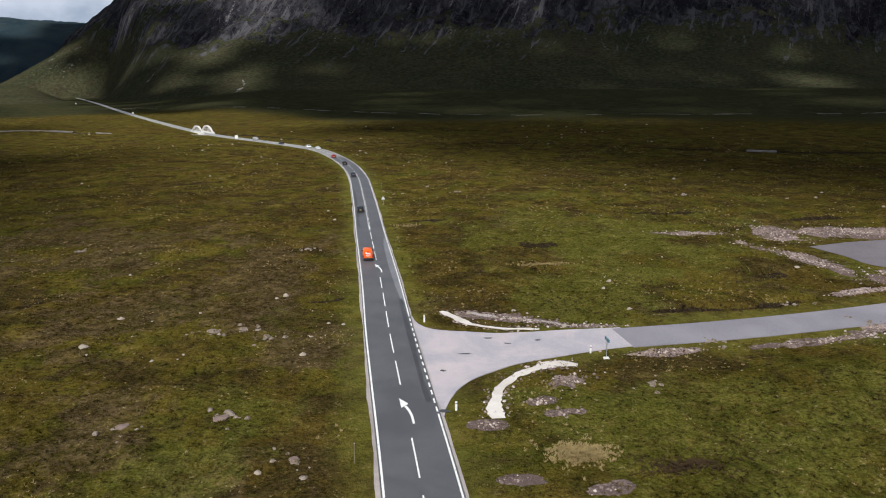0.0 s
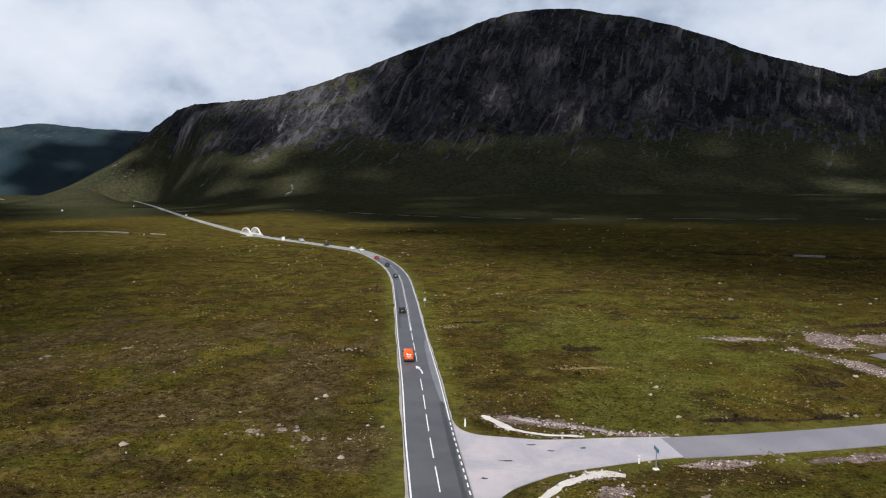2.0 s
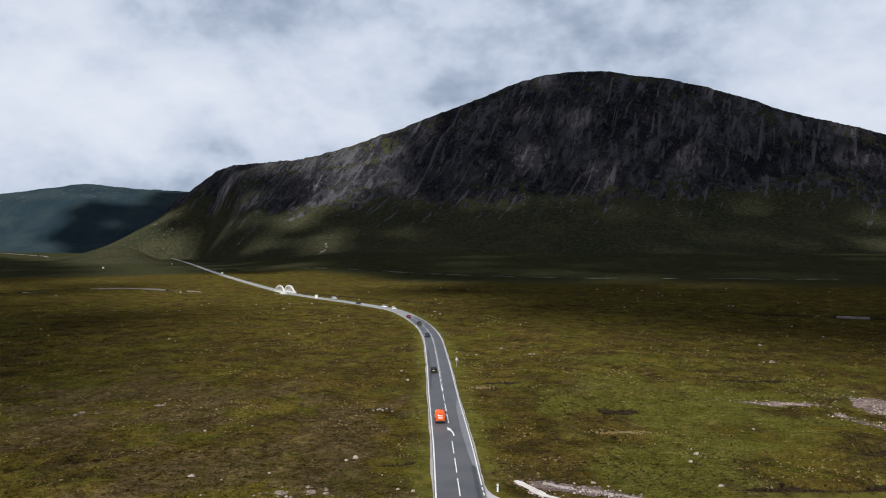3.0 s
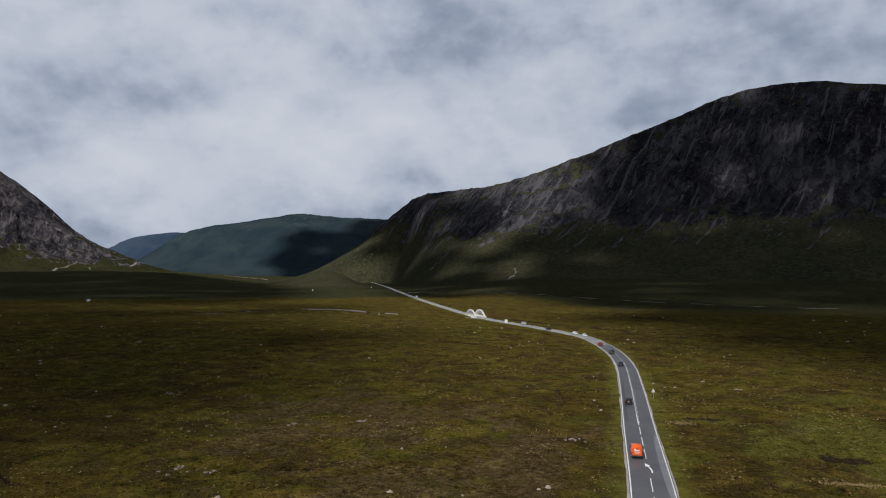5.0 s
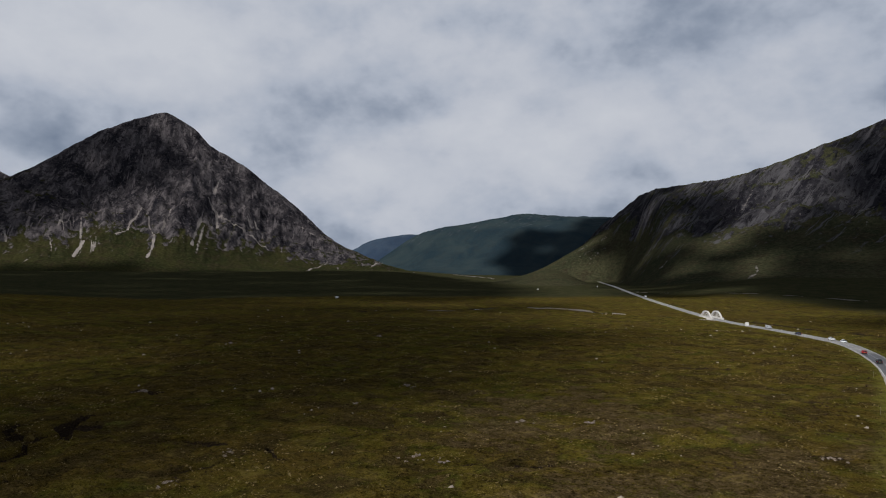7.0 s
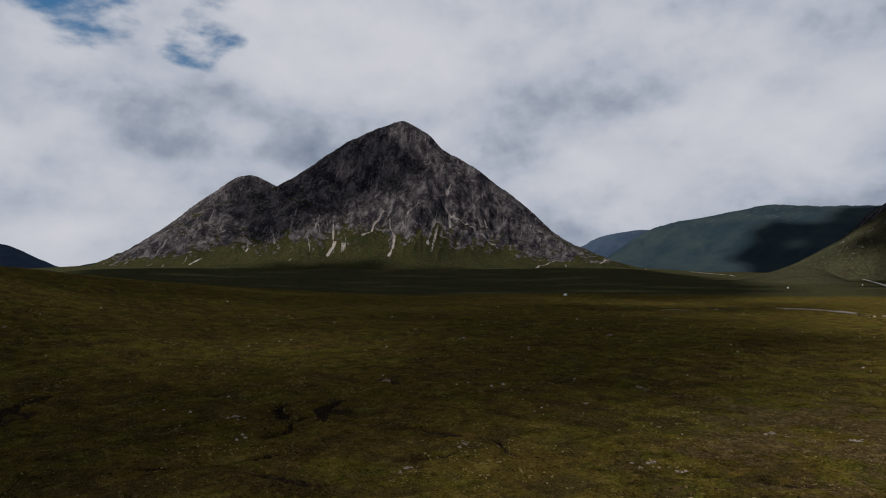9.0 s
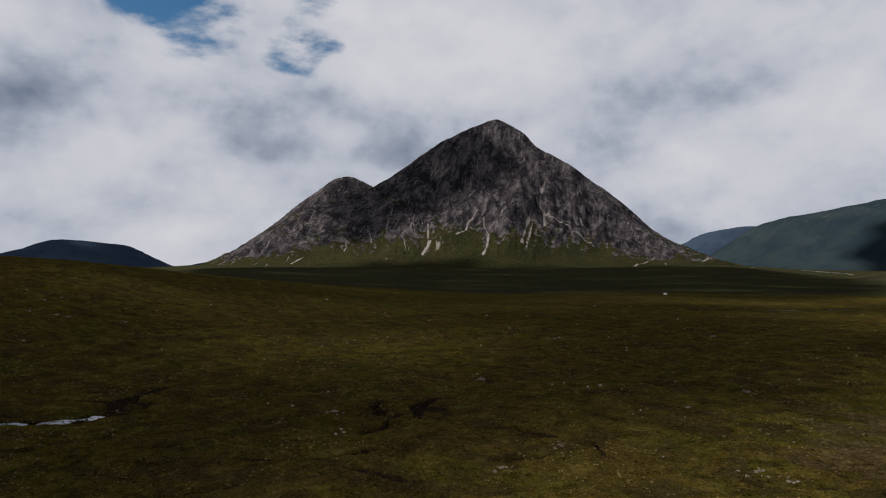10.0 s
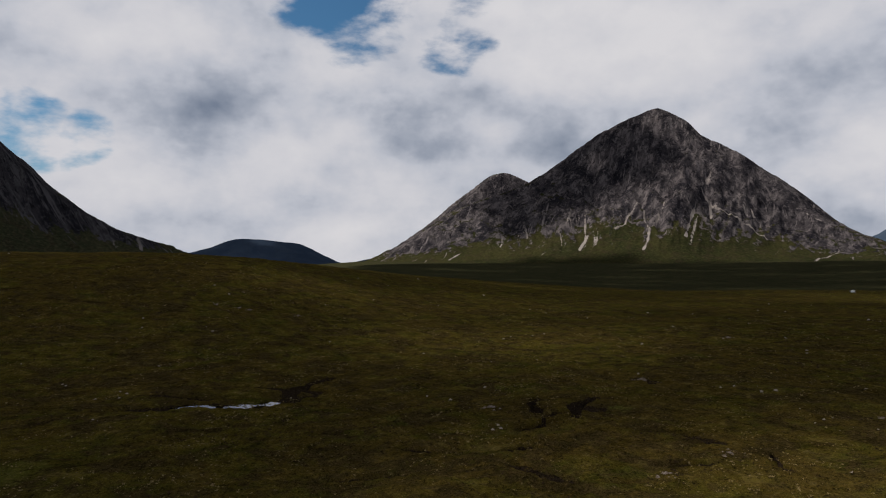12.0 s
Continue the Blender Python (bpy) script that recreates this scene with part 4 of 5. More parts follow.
# a worn pale strip along one side and darker repairs
cl = cut(ROAD_LINE, 299, 347, 1.0)
u = np.linspace(0, 1, len(cl))
ribbon("pale_patch", cl, 2.95 - 0.85 * np.clip(np.sin(np.pi * u), 0, 1) ** 0.5 - 0.35 * np.abs(ragged(len(cl), 1.0, 5)), 3.12, ROAD_Z + 0.003, PATCH, 0.004, road)
for s0, s1, a, b in ((262, 300, 2.3, 2.9), (360, 420, -2.8, -2.2)):
    cl = cut(ROAD_LINE, s0, s1, 1.0)
    ribbon("road_repair", cl, a + ragged(len(cl), 0.12, 7), b + ragged(len(cl), 0.2, 8), ROAD_Z + 0.003, DARK_PATCH, 0.004, road)


# ---- the side road and its mouth ----
def sheet(name, outline, z, mat, parent=None, thick=0.2):
    bm = bmesh.new()
    f = bm.faces.new([bm.verts.new((x, y, z)) for x, y in outline])
    if f.normal.z < 0:
        f.normal_flip()
    f.normal_update()
    if f.normal.z < 0:
        bmesh.ops.reverse_faces(bm, faces=[f])
    low = bmesh.ops.extrude_face_region(bm, geom=[f])
    for v in [g for g in low["geom"] if isinstance(g, bmesh.types.BMVert)]:
        v.co.z -= thick
    bmesh.ops.recalc_face_normals(bm, faces=bm.faces)
    bmesh.ops.triangulate(bm, faces=[g for g in bm.faces if len(g.verts) > 4])
    return link(name, bm, mat, parent)


def edge(points, step=1.0, wobble=0.15, seed=3):
    line = spline(points, step)
    nrm = normals(line)
    return [tuple(p) for p in line + nrm * ragged(len(line), wobble, seed)[:, None]]


side_road = tagged(ribbon("side_road", cut(SIDE_LINE, 29, 158, 1.0), -3.55, 3.55 + ragged(130, 0.15, 4), ROAD_Z - 0.015, SIDE_ASPHALT, 0.3), "narrow pale grey asphalt side road", "road", kind="structure")
north = edge([(-4.9, 99.5), (-4.4, 97.4), (-3.6, 95.4), (-2.2, 93.7), (0, 92.8), (3.1, 92.3), (7, 91.6), (10.5, 91.9), (17.8, 92.9), (24.6, 93.6)])
south = edge([(29.0, 87.2), (23.8, 86.3), (19.5, 84.9), (14.4, 83.0), (9.3, 80.8), (6.0, 78.5), (3.3, 76.0), (1.4, 73.1), (0.4, 69.9), (-0.1, 66.6), (-0.4, 64)])
inner = []
for k in np.linspace(MOUTH_0 - 2, MOUTH_1 + 3, 8):
    at, way = at_length(ROAD_LINE, k)
    inner.append((at[0] + way[1] * 2.7, at[1] - way[0] * 2.7))
mouth = sheet("junction_mouth", north + [(26.5, 90.5)] + south + inner, ROAD_Z - 0.022, CHIPPINGS)
for k, (px, py, rx, ry) in enumerate(((5.9, 89.6, 0.55, 0.35), (8.3, 87.6, 0.5, 0.25), (-0.2, 78.6, 0.4, 0.25), (-0.1, 67.9, 0.7, 0.3), (2.6, 84.0, 0.9, 0.2), (12.5, 88.8, 0.4, 0.3))):
    ring_at = [(px + rx * (1 + 0.3 * math.sin(3 * a + k)) * math.cos(a), py + ry * (1 + 0.3 * math.cos(2 * a + k)) * math.sin(a)) for a in np.linspace(0, 6.2832, 14, endpoint=False)]
    sheet("tar_patch", ring_at, ROAD_Z - 0.016, DARK_PATCH, mouth, 0.004)
tagged(mouth, "pinkish chippings spread over the junction mouth", "road surface", kind="structure")


def strewn(name, label, line, half, z, mat, seed):
    line = spline(line, 0.35)
    n = len(line)
    half = np.interp(np.linspace(0, 1, n), np.linspace(0, 1, len(half)), half) * (1 + 0.5 * ragged(n, 1.0, seed + 5))
    taper = np.clip(np.minimum(np.arange(n), np.arange(n)[::-1]) / 3.0, 0.5, 1)
    return tagged(ribbon(name, line, -half * taper + ragged(n, 0.5, seed), half * taper + ragged(n, 0.5, seed + 1), z, mat, 0.12), label, "gravel", kind="structure")


strewn("sand_track", "curved strip of pale sand in the grass", [(5.5, 66.3), (5.4, 70.0), (6.4, 73.9), (8.6, 77.2), (11.4, 79.5), (13.8, 80.6), (16.2, 80.2)], (0.85, 0.75, 0.55, 0.5, 0.5, 0.65, 0.95, 0.7), 0.07, SAND, 11)
strewn("sand_track", "narrow strip of pale sand beside rubble", [(-0.5, 101.4), (1.4, 98.8), (3.6, 95.6), (7.1, 94.0), (9.7, 93.4), (13.3, 93.4)], (0.5, 0.65, 0.4, 0.3, 0.25, 0.35), 0.07, SAND, 13)
strewn("sand_track", "thin strip of pale grit along the rubble", [(3.8, 101.0), (7.5, 98.7), (13.0, 97.1), (18.0, 94.6)], (0.35, 0.4, 0.3), 0.05, GRAVEL, 15)
pad = sheet("gravel_pad", edge([(76.5, 143), (86, 147), (98, 149.5), (112, 150), (120, 140), (112, 128), (98, 124), (88, 123), (80.5, 127.5), (79, 135)], 1.5, 0.5, 9), 0.07, SILT, None, 0.3)
tagged(pad, "flat pinkish gravel clearing amid rubble", "gravel", kind="structure")

# ---- small shapes ----
def box(bm, x0, x1, y0, y1, z0, z1, bevel=0.0):
    r = bmesh.ops.create_cube(bm, size=1.0, matrix=Matrix.LocRotScale(((x0 + x1) / 2, (y0 + y1) / 2, (z0 + z1) / 2), None, (x1 - x0, y1 - y0, z1 - z0)))
    if bevel:
        es = {e for v in r["verts"] for e in v.link_edges}
        bmesh.ops.bevel(bm, geom=list(es), offset=bevel, segments=2, affect="EDGES")
    return bm


def tube(bm, radius, z0, z1, sides=10, m=Matrix(), top=None):
    bmesh.ops.create_cone(bm, cap_ends=True, segments=sides, radius1=radius, radius2=radius if top is None else top, depth=z1 - z0, matrix=m @ Matrix.Translation((0, 0, (z0 + z1) / 2)))
    return bm


def empty(name, label, category, group=""):
    return tagged(new(name), label, category, group)


def ground_z(x, y):
    z, _, _ = land(np.array([x], float), np.array([y], float))
    return float(z[0])


def road_heading(x, y):
    i = int(np.argmin(np.hypot(ROAD_LINE[:, 0] - x, ROAD_LINE[:, 1] - y)))
    d = ROAD_LINE[min(i + 1, n_road - 1)] - ROAD_LINE[max(i - 1, 0)]
    return math.degrees(math.atan2(d[1], d[0])) - 90


# ---- vehicles: they face along +y, wheels on z = 0 ----
def shell(profile, half, belt, lean, bevel=0.05):
    """A body from its side outline (y, z); above the belt the sides lean inwards."""
    bm = bmesh.new()
    top = max(z for _, z in profile)
    def wide(z):
        return half if z <= belt else half - lean * (z - belt) / (top - belt)
    left = [bm.verts.new((-wide(z), y, z)) for y, z in profile]
    right = [bm.verts.new((wide(z), y, z)) for y, z in profile]
    bm.faces.new(left)
    bm.faces.new(right[::-1])
    n = len(profile)
    for i in range(n):
        j = (i + 1) % n
        bm.faces.new((left[j], left[i], right[i], right[j]))
    bmesh.ops.recalc_face_normals(bm, faces=bm.faces)
    bmesh.ops.bevel(bm, geom=list(bm.edges), offset=bevel, segments=2, affect="EDGES", clamp_overlap=True)
    for f in bm.faces:
        f.smooth = True
    return bm


def panel(corners, thick, out):
    """A thin slab on four corners, pushed outwards."""
    bm = bmesh.new()
    o = Vector(out).normalized()
    a = [bm.verts.new(Vector(c) + o * thick) for c in corners]
    b = [bm.verts.new(Vector(c) - o * thick) for c in corners]
    bm.faces.new(a)
    bm.faces.new(b[::-1])
    for i in range(4):
        j = (i + 1) % 4
        bm.faces.new((a[j], a[i], b[i], b[j]))
    bmesh.ops.recalc_face_normals(bm, faces=bm.faces)
    return bm


def add_wheels(v, half, fore, aft, radius):
    for x, y in ((-half, fore), (half, fore), (-half, aft), (half, aft)):
        side = 1 if x > 0 else -1
        m = Matrix.Translation((x - side * 0.09, y, radius)) @ Matrix.Rotation(math.pi / 2, 4, "Y")
        bm = tube(bmesh.new(), radius, -0.11, 0.11, 20, m)
        bmesh.ops.bevel(bm, geom=[e for e in bm.edges if e.calc_face_angle(0) > 1], offset=0.03, segments=2, affect="EDGES")
        wheel = part("wheel", bm, TYRE, v)
        part("rim", tube(bmesh.new(), radius * 0.62, -0.02, 0.02, 12, m @ Matrix.Translation((0, 0, side * 0.112))), RIM, wheel)


def add_plate(v, y, z, out):
    plate = part("number_plate", box(bmesh.new(), -0.26, 0.26, y - 0.012, y + 0.012, z - 0.055, z + 0.055), PLATE if out < 0 else WHITE_PAINT, v)
    part("bar", box(bmesh.new(), -0.2, 0.2, y + out * 0.014 - 0.002, y + out * 0.014 + 0.002, z - 0.03, z + 0.03), PLATE_BAR, plate)


def car(label, paint, length=4.3, half=0.88, height=1.48, group=""):
    v = empty("car", label, "car", group)
    f, r = length / 2, -length / 2
    h = height
    part("body", shell([(r, 0.28), (f, 0.25), (f + 0.02, 0.55), (f - 0.25, 0.74), (f - 1.15, 0.93), (f - 1.95, h - 0.05), (f - 2.6, h), (r + 0.75, h - 0.04), (r + 0.12, 0.98), (r - 0.02, 0.6)], half, 0.92, 0.22, 0.06), paint, v)
    top = half - 0.21
    part("rear_window", panel([(-half + 0.14, r + 0.16, 1.02), (half - 0.14, r + 0.16, 1.02), (top - 0.08, r + 0.66, h - 0.11), (-top + 0.08, r + 0.66, h - 0.11)], 0.012, (0, -0.75, 0.6)), CAR_GLASS, v)
    part("windscreen", panel([(half - 0.12, f - 1.2, 0.97), (-half + 0.12, f - 1.2, 0.97), (-top + 0.06, f - 1.86, h - 0.09), (top - 0.06, f - 1.86, h - 0.09)], 0.014, (0, 0.6, 0.75)), CAR_GLASS, v)
    for side in (-1, 1):
        for y0, y1, t0, t1 in ((f - 2.3, f - 1.4, f - 2.3, f - 1.95), (r + 0.55, f - 2.4, r + 0.95, f - 2.4)):
            part("side_window", panel([(side * (half - 0.015), y0, 0.97), (side * (half - 0.015), y1, 0.97), (side * (top + 0.05), t1, h - 0.13), (side * (top + 0.05), t0, h - 0.13)], 0.012, (side, 0, 0.3)), CAR_GLASS, v)
        part("tail_light", box(bmesh.new(), side * half - 0.16 if side > 0 else -half - 0.01, half + 0.01 if side > 0 else -half + 0.16, r - 0.03, r + 0.1, 0.68, 0.92, 0.02), TAIL_LIGHT, v)
        part("headlight", box(bmesh.new(), side * 0.62 - 0.17, side * 0.62 + 0.17, f - 0.16, f - 0.02, 0.6, 0.74, 0.03), HEAD_LIGHT, v)
        part("mirror", box(bmesh.new(), min(side * half, side * (half + 0.16)), max(side * half, side * (half + 0.16)), f - 1.6, f - 1.48, 0.94, 1.06, 0.03), TRIM, v)
    part("bumper", box(bmesh.new(), -half + 0.03, half - 0.03, r - 0.06, r + 0.15, 0.26, 0.5, 0.04), TRIM, v)
    part("bumper", box(bmesh.new(), -half + 0.03, half - 0.03, f - 0.12, f + 0.06, 0.22, 0.42, 0.04), TRIM, v)
    add_plate(v, r - 0.03, 0.74, -1)
    add_wheels(v, half, f - 0.85, r + 0.75, 0.32)
    return v


def van(label, paint, length=5.0, half=0.97, height=2.0, lettered=False, group=""):
    v = empty("van", label, "van", group)
    f, r = length / 2, -length / 2
    h = height
    part("body", shell([(r, 0.3), (f, 0.28), (f + 0.03, 0.7), (f - 0.15, 0.98), (f - 0.75, 1.18), (f - 1.35, h - 0.08), (f - 1.9, h), (r + 0.12, h - 0.02), (r, 1.1)], half, 1.1, 0.14, 0.07), paint, v)
    part("windscreen", panel([(half - 0.1, f - 0.8, 1.2), (-half + 0.1, f - 0.8, 1.2), (-half + 0.22, f - 1.3, h - 0.16), (half - 0.22, f - 1.3, h - 0.16)], 0.016, (0, 0.75, 0.6)), CAR_GLASS, v)
    for side in (-1, 1):
        part("side_window", panel([(side * half, f - 1.9, 1.14), (side * half, f - 1.0, 1.14), (side * (half - 0.1), f - 1.38, h - 0.22), (side * (half - 0.1), f - 1.9, h - 0.22)], 0.014, (side, 0, 0.15)), CAR_GLASS, v)
        part("tail_light", box(bmesh.new(), half - 0.13 if side > 0 else -half + 0.0, half if side > 0 else -half + 0.13, r - 0.03, r + 0.06, 0.75, 1.15, 0.02), TAIL_LIGHT, v)
        part("headlight", box(bmesh.new(), side * 0.68 - 0.16, side * 0.68 + 0.16, f - 0.12, f + 0.02, 0.66, 0.86, 0.03), HEAD_LIGHT, v)
        part("mirror", box(bmesh.new(), min(side * half, side * (half + 0.2)), max(side * half, side * (half + 0.2)), f - 1.15, f - 1.02, 1.14, 1.36, 0.03), TRIM, v)
        part("rear_door", box(bmesh.new(), 0.02 if side > 0 else -half + 0.16, half - 0.16 if side > 0 else -0.02, r - 0.022, r + 0.03, 0.52, h - 0.14, 0.015), paint, v)
    part("bumper", box(bmesh.new(), -half + 0.03, half - 0.03, r - 0.1, r + 0.1, 0.28, 0.60, 0.04), TRIM, v)
    part("bumper", box(bmesh.new(), -half + 0.03, half - 0.03, f - 0.1, f + 0.07, 0.25, 0.5, 0.04), TRIM, v)
    add_plate(v, r - 0.035, 0.72, -1)
    if lettered:
        # plain white shapes in place of the firm's mark and lettering
        bm = box(bmesh.new(), -0.50, -0.24, r - 0.034, r - 0.024, 1.42, 1.78, 0.004)
        box(bm, -0.24, 0.42, r - 0.034, r - 0.024, 1.42, 1.60)
        part("white_mark", bm, WHITE_PAINT, v, "white painted mark")
        part("lettering_bar", box(bmesh.new(), -0.48, 0.5, r - 0.034, r - 0.024, 1.16, 1.26), WHITE_PAINT, v)
        part("lettering_bar", box(bmesh.new(), -0.34, 0.38, r - 0.034, r - 0.024, 0.98, 1.05), WHITE_PAINT, v)
    part("brake_lamp", box(bmesh.new(), -0.16, 0.16, r - 0.045, r - 0.02, h - 0.16, h - 0.10), TAIL_LIGHT, v)
    add_wheels(v, half, f - 0.95, r + 0.95, 0.34)
    return v


def park(v, x, y, z=None, turn=None, back=False):
    v.matrix_basis = pose(x, y, ROAD_Z if z is None else z, 0, 0, (road_heading(x, y) if turn is None else turn) + (180 if back else 0))


def lane(x, y, ahead, offset):
    """A place on the road near x, y: some metres ahead, in the lane at the offset."""
    i = int(np.argmin(np.hypot(ROAD_LINE[:, 0] - x, ROAD_LINE[:, 1] - y)))
    p, d = at_length(ROAD_LINE, lengths(ROAD_LINE)[i] + ahead)
    return p[0] + d[1] * offset, p[1] - d[0] * offset


QUEUE = "vehicles on the main road"
park(van("bright orange panel van with white marks on the road", ORANGE, lettered=True, group=QUEUE), *lane(-15, 133, 2.6, -1.6))
park(car("black hatchback driving on the asphalt road", BLACK_PAINT, group=QUEUE), *lane(-22.3, 187, 2, -1.6))
park(car("dark blue car driving on the asphalt road", BLUE_PAINT, group=QUEUE), *lane(-34, 263.5, 2, -1.6))
park(car("black estate car driving towards the bend", BLACK_PAINT, 4.6, 0.9, 1.52, group=QUEUE), *lane(-43.3, 303.3, 2, -1.6))
park(car("red car driving round the bend", RED_PAINT, 4.1, 0.86, 1.5, group=QUEUE), *lane(-53.5, 334, 2, -1.6))
park(car("white hatchback on the bend of the road", WHITE_PAINT, 4.2, group=QUEUE), *lane(-73.5, 376.5, 2, 1.5), back=True)
park(car("white saloon on the bend of the road", WHITE_PAINT, 4.5, group=QUEUE), *lane(-79, 389, 2, 1.5), back=True)
park(car("dark blue car beyond the bend", BLUE_PAINT, 4.3, group=QUEUE), *lane(-95.7, 411.5, 2, -1.6))
park(van("pale silver van beyond the bend", SILVER_PAINT, 4.9, 0.95, 1.9, group=QUEUE), *lane(-117, 449, 2, 1.5), back=True)
park(van("white van parked on the far road", WHITE_PAINT, 5.8, 1.05, 2.6), *lane(-400, 895, 0, 2.6))
for fx, fy, turn, text in ((-637, 573, 70, "white van on a track far across the moor"), (-702, 1132, 40, "white van standing far out on the moor"), (-735, 1436, 30, "white van near the end of the glen")):
    park(van(text, WHITE_PAINT, 5.8, 1.05, 2.7), fx, fy, ground_z(fx, fy) + 0.05, turn)


# ---- the white bridge ----
def arch_bridge():
    at, way = at_length(ROAD_LINE, lengths(ROAD_LINE)[int(np.argmin(np.hypot(ROAD_LINE[:, 0] + 179, ROAD_LINE[:, 1] - 525)))])
    b = empty("bridge", "white concrete bridge with twin arches over a burn", "bridge")
    span, rise_h, half = 31.0, 5.0, 3.6
    part("deck", box(bmesh.new(), -half - 0.5, half + 0.5, -span / 2, span / 2, -1.1, 0.06, 0.05), WHITE_CONCRETE, b)
    for side in (-1, 1):
        bm = bmesh.new()
        rows = []
        for i in range(25):
            u = i / 24 * 2 - 1
            y, z = u * span / 2, rise_h * (1 - abs(u) ** 2.4)
            d = Vector((0, 1, -4 * rise_h * u / span)).normalized()
            nrm = Vector((0, -d.z, d.y))
            c = Vector((side * half, y, z))
            w, t = 0.45, 0.42 + 0.2 * abs(u)
            rows.append([bm.verts.new(c + Vector((sx * w, 0, 0)) + nrm * sz * t) for sx, sz in ((-1, -1), (1, -1), (1, 1), (-1, 1))])
        for p, q in zip(rows, rows[1:]):
            for k in range(4):
                bm.faces.new((p[k], p[(k + 1) % 4], q[(k + 1) % 4], q[k]))
        bm.faces.new(rows[0])
        bm.faces.new(rows[-1][::-1])
        bmesh.ops.recalc_face_normals(bm, faces=bm.faces)
        part("arch_rib", bm, WHITE_CONCRETE, b)
        for k in range(-3, 4):
            y = k * span / 9
            part("hanger", box(bmesh.new(), side * half - 0.16, side * half + 0.16, y - 0.18, y + 0.18, 0.0, rise_h * (1 - (2 * y / span) ** 2), 0.03), WHITE_CONCRETE, b)
        part("parapet", box(bmesh.new(), side * half - 0.18, side * half + 0.18, -span / 2, span / 2, 0.0, 1.0, 0.04), WHITE_CONCRETE, b)
        for y in (-span / 2 - 0.9, span / 2 + 0.9):
            part("end_pier", box(bmesh.new(), side * half - 0.8, side * half + 0.8, y - 0.9, y + 0.9, -1.4, 1.35, 0.08), WHITE_CONCRETE, b)
    for y in (-span / 2, span / 2):
        part("abutment", box(bmesh.new(), -half - 0.6, half + 0.6, y - 1.2, y + 1.2, -2.4, -1.0, 0.05), WHITE_CONCRETE, b)
    b.matrix_basis = pose(at[0], at[1], ROAD_Z - 0.08, 0, 0, math.degrees(math.atan2(way[1], way[0])) - 90)


arch_bridge()


# ---- posts and signs ----
def marker_post(x, y, turn=0.0):
    p = empty("marker_post", "short white marker post on the grass verge", "post", "marker posts at the junction")
    part("shaft", box(bmesh.new(), -0.12, 0.12, -0.05, 0.05, -0.3, 1.0, 0.015), WHITE_POST, p)
    part("band", box(bmesh.new(), -0.122, 0.122, -0.052, 0.052, 0.74, 0.80), BLACK_BAND, p)
    p.matrix_basis = pose(x, y, ground_z(x, y) + 0.03, 0, 0, turn)


marker_post(-2.9, 96.6, 8)
marker_post(1.2, 68.2, 8)
marker_post(18.6, 84.2, 20)


def stake(x, y, tall):
    p = tagged(new("snow_pole"), "thin weathered pole on the verge", "pole", "poles along the road")
    part("shaft", tube(bmesh.new(), 0.055, -0.4, tall, 8, top=0.045), WOOD_POST, p)
    part("cap", tube(bmesh.new(), 0.06, tall, tall + 0.05, 8), GREY_METAL, p)
    p.matrix_basis = pose(x, y, ground_z(x, y), 2, 1, 0)


for px, py, ph in ((-8.2, 57.7, 2.0), (-27.6, 194, 1.8), (-20.6, 231, 1.9), (-27.5, 259, 1.6), (-38.6, 262, 1.7)):
    stake(px, py, ph)


def warning_sign(x, y, turn):
    s = empty("road_sign", "triangular road sign on a grey pole, seen from behind", "road sign")
    part("pole", tube(bmesh.new(), 0.05, -0.4, 2.5, 10), GREY_METAL, s)
    bm = bmesh.new()
    pts = [(-0.55, 1.65), (0.55, 1.65), (0.0, 2.62)]
    a = [bm.verts.new((px, -0.06, pz)) for px, pz in pts]
    b = [bm.verts.new((px, -0.085, pz)) for px, pz in pts]
    bm.faces.new(a[::-1])
    bm.faces.new(b)
    for i in range(3):
        bm.faces.new((a[i], a[(i + 1) % 3], b[(i + 1) % 3], b[i]))
    bmesh.ops.recalc_face_normals(bm, faces=bm.faces)
    bmesh.ops.bevel(bm, geom=[e for e in bm.edges if abs(e.verts[0].co.y - e.verts[1].co.y) > 0.01], offset=0.06, segments=3, affect="EDGES")
    plate = part("plate", bm, SIGN_BACK, s)
    for z in (1.85, 2.2):
        part("clip", box(bmesh.new(), -0.3, 0.3, -0.075, -0.045, z - 0.025, z + 0.025), GREY_METAL, plate)
    s.matrix_basis = pose(x, y, ground_z(x, y), 0, 0, turn)


warning_sign(-17.3, 199, 8)


def fingerpost(x, y, turn):
    s = empty("direction_sign", "blue-green direction sign on a grey pole with a concrete foot", "road sign")
    part("pole", tube(bmesh.new(), 0.06, -0.2, 2.75, 10), GREY_METAL, s)
    plate = part("plate", box(bmesh.new(), -0.05, 0.05, -0.75, 0.75, 2.25, 2.7, 0.015), SIGN_BLUE, s)
    for z in (2.36, 2.58):
        part("clip", box(bmesh.new(), -0.075, 0.075, -0.1, 0.1, z - 0.02, z + 0.02), GREY_METAL, plate)
    part("foot", box(bmesh.new(), -0.35, 0.35, -0.3, 0.3, -0.3, 0.14, 0.06), WHITE_CONCRETE, s)
    s.matrix_basis = pose(x, y, ground_z(x, y) + 0.02, 0, 0, turn)


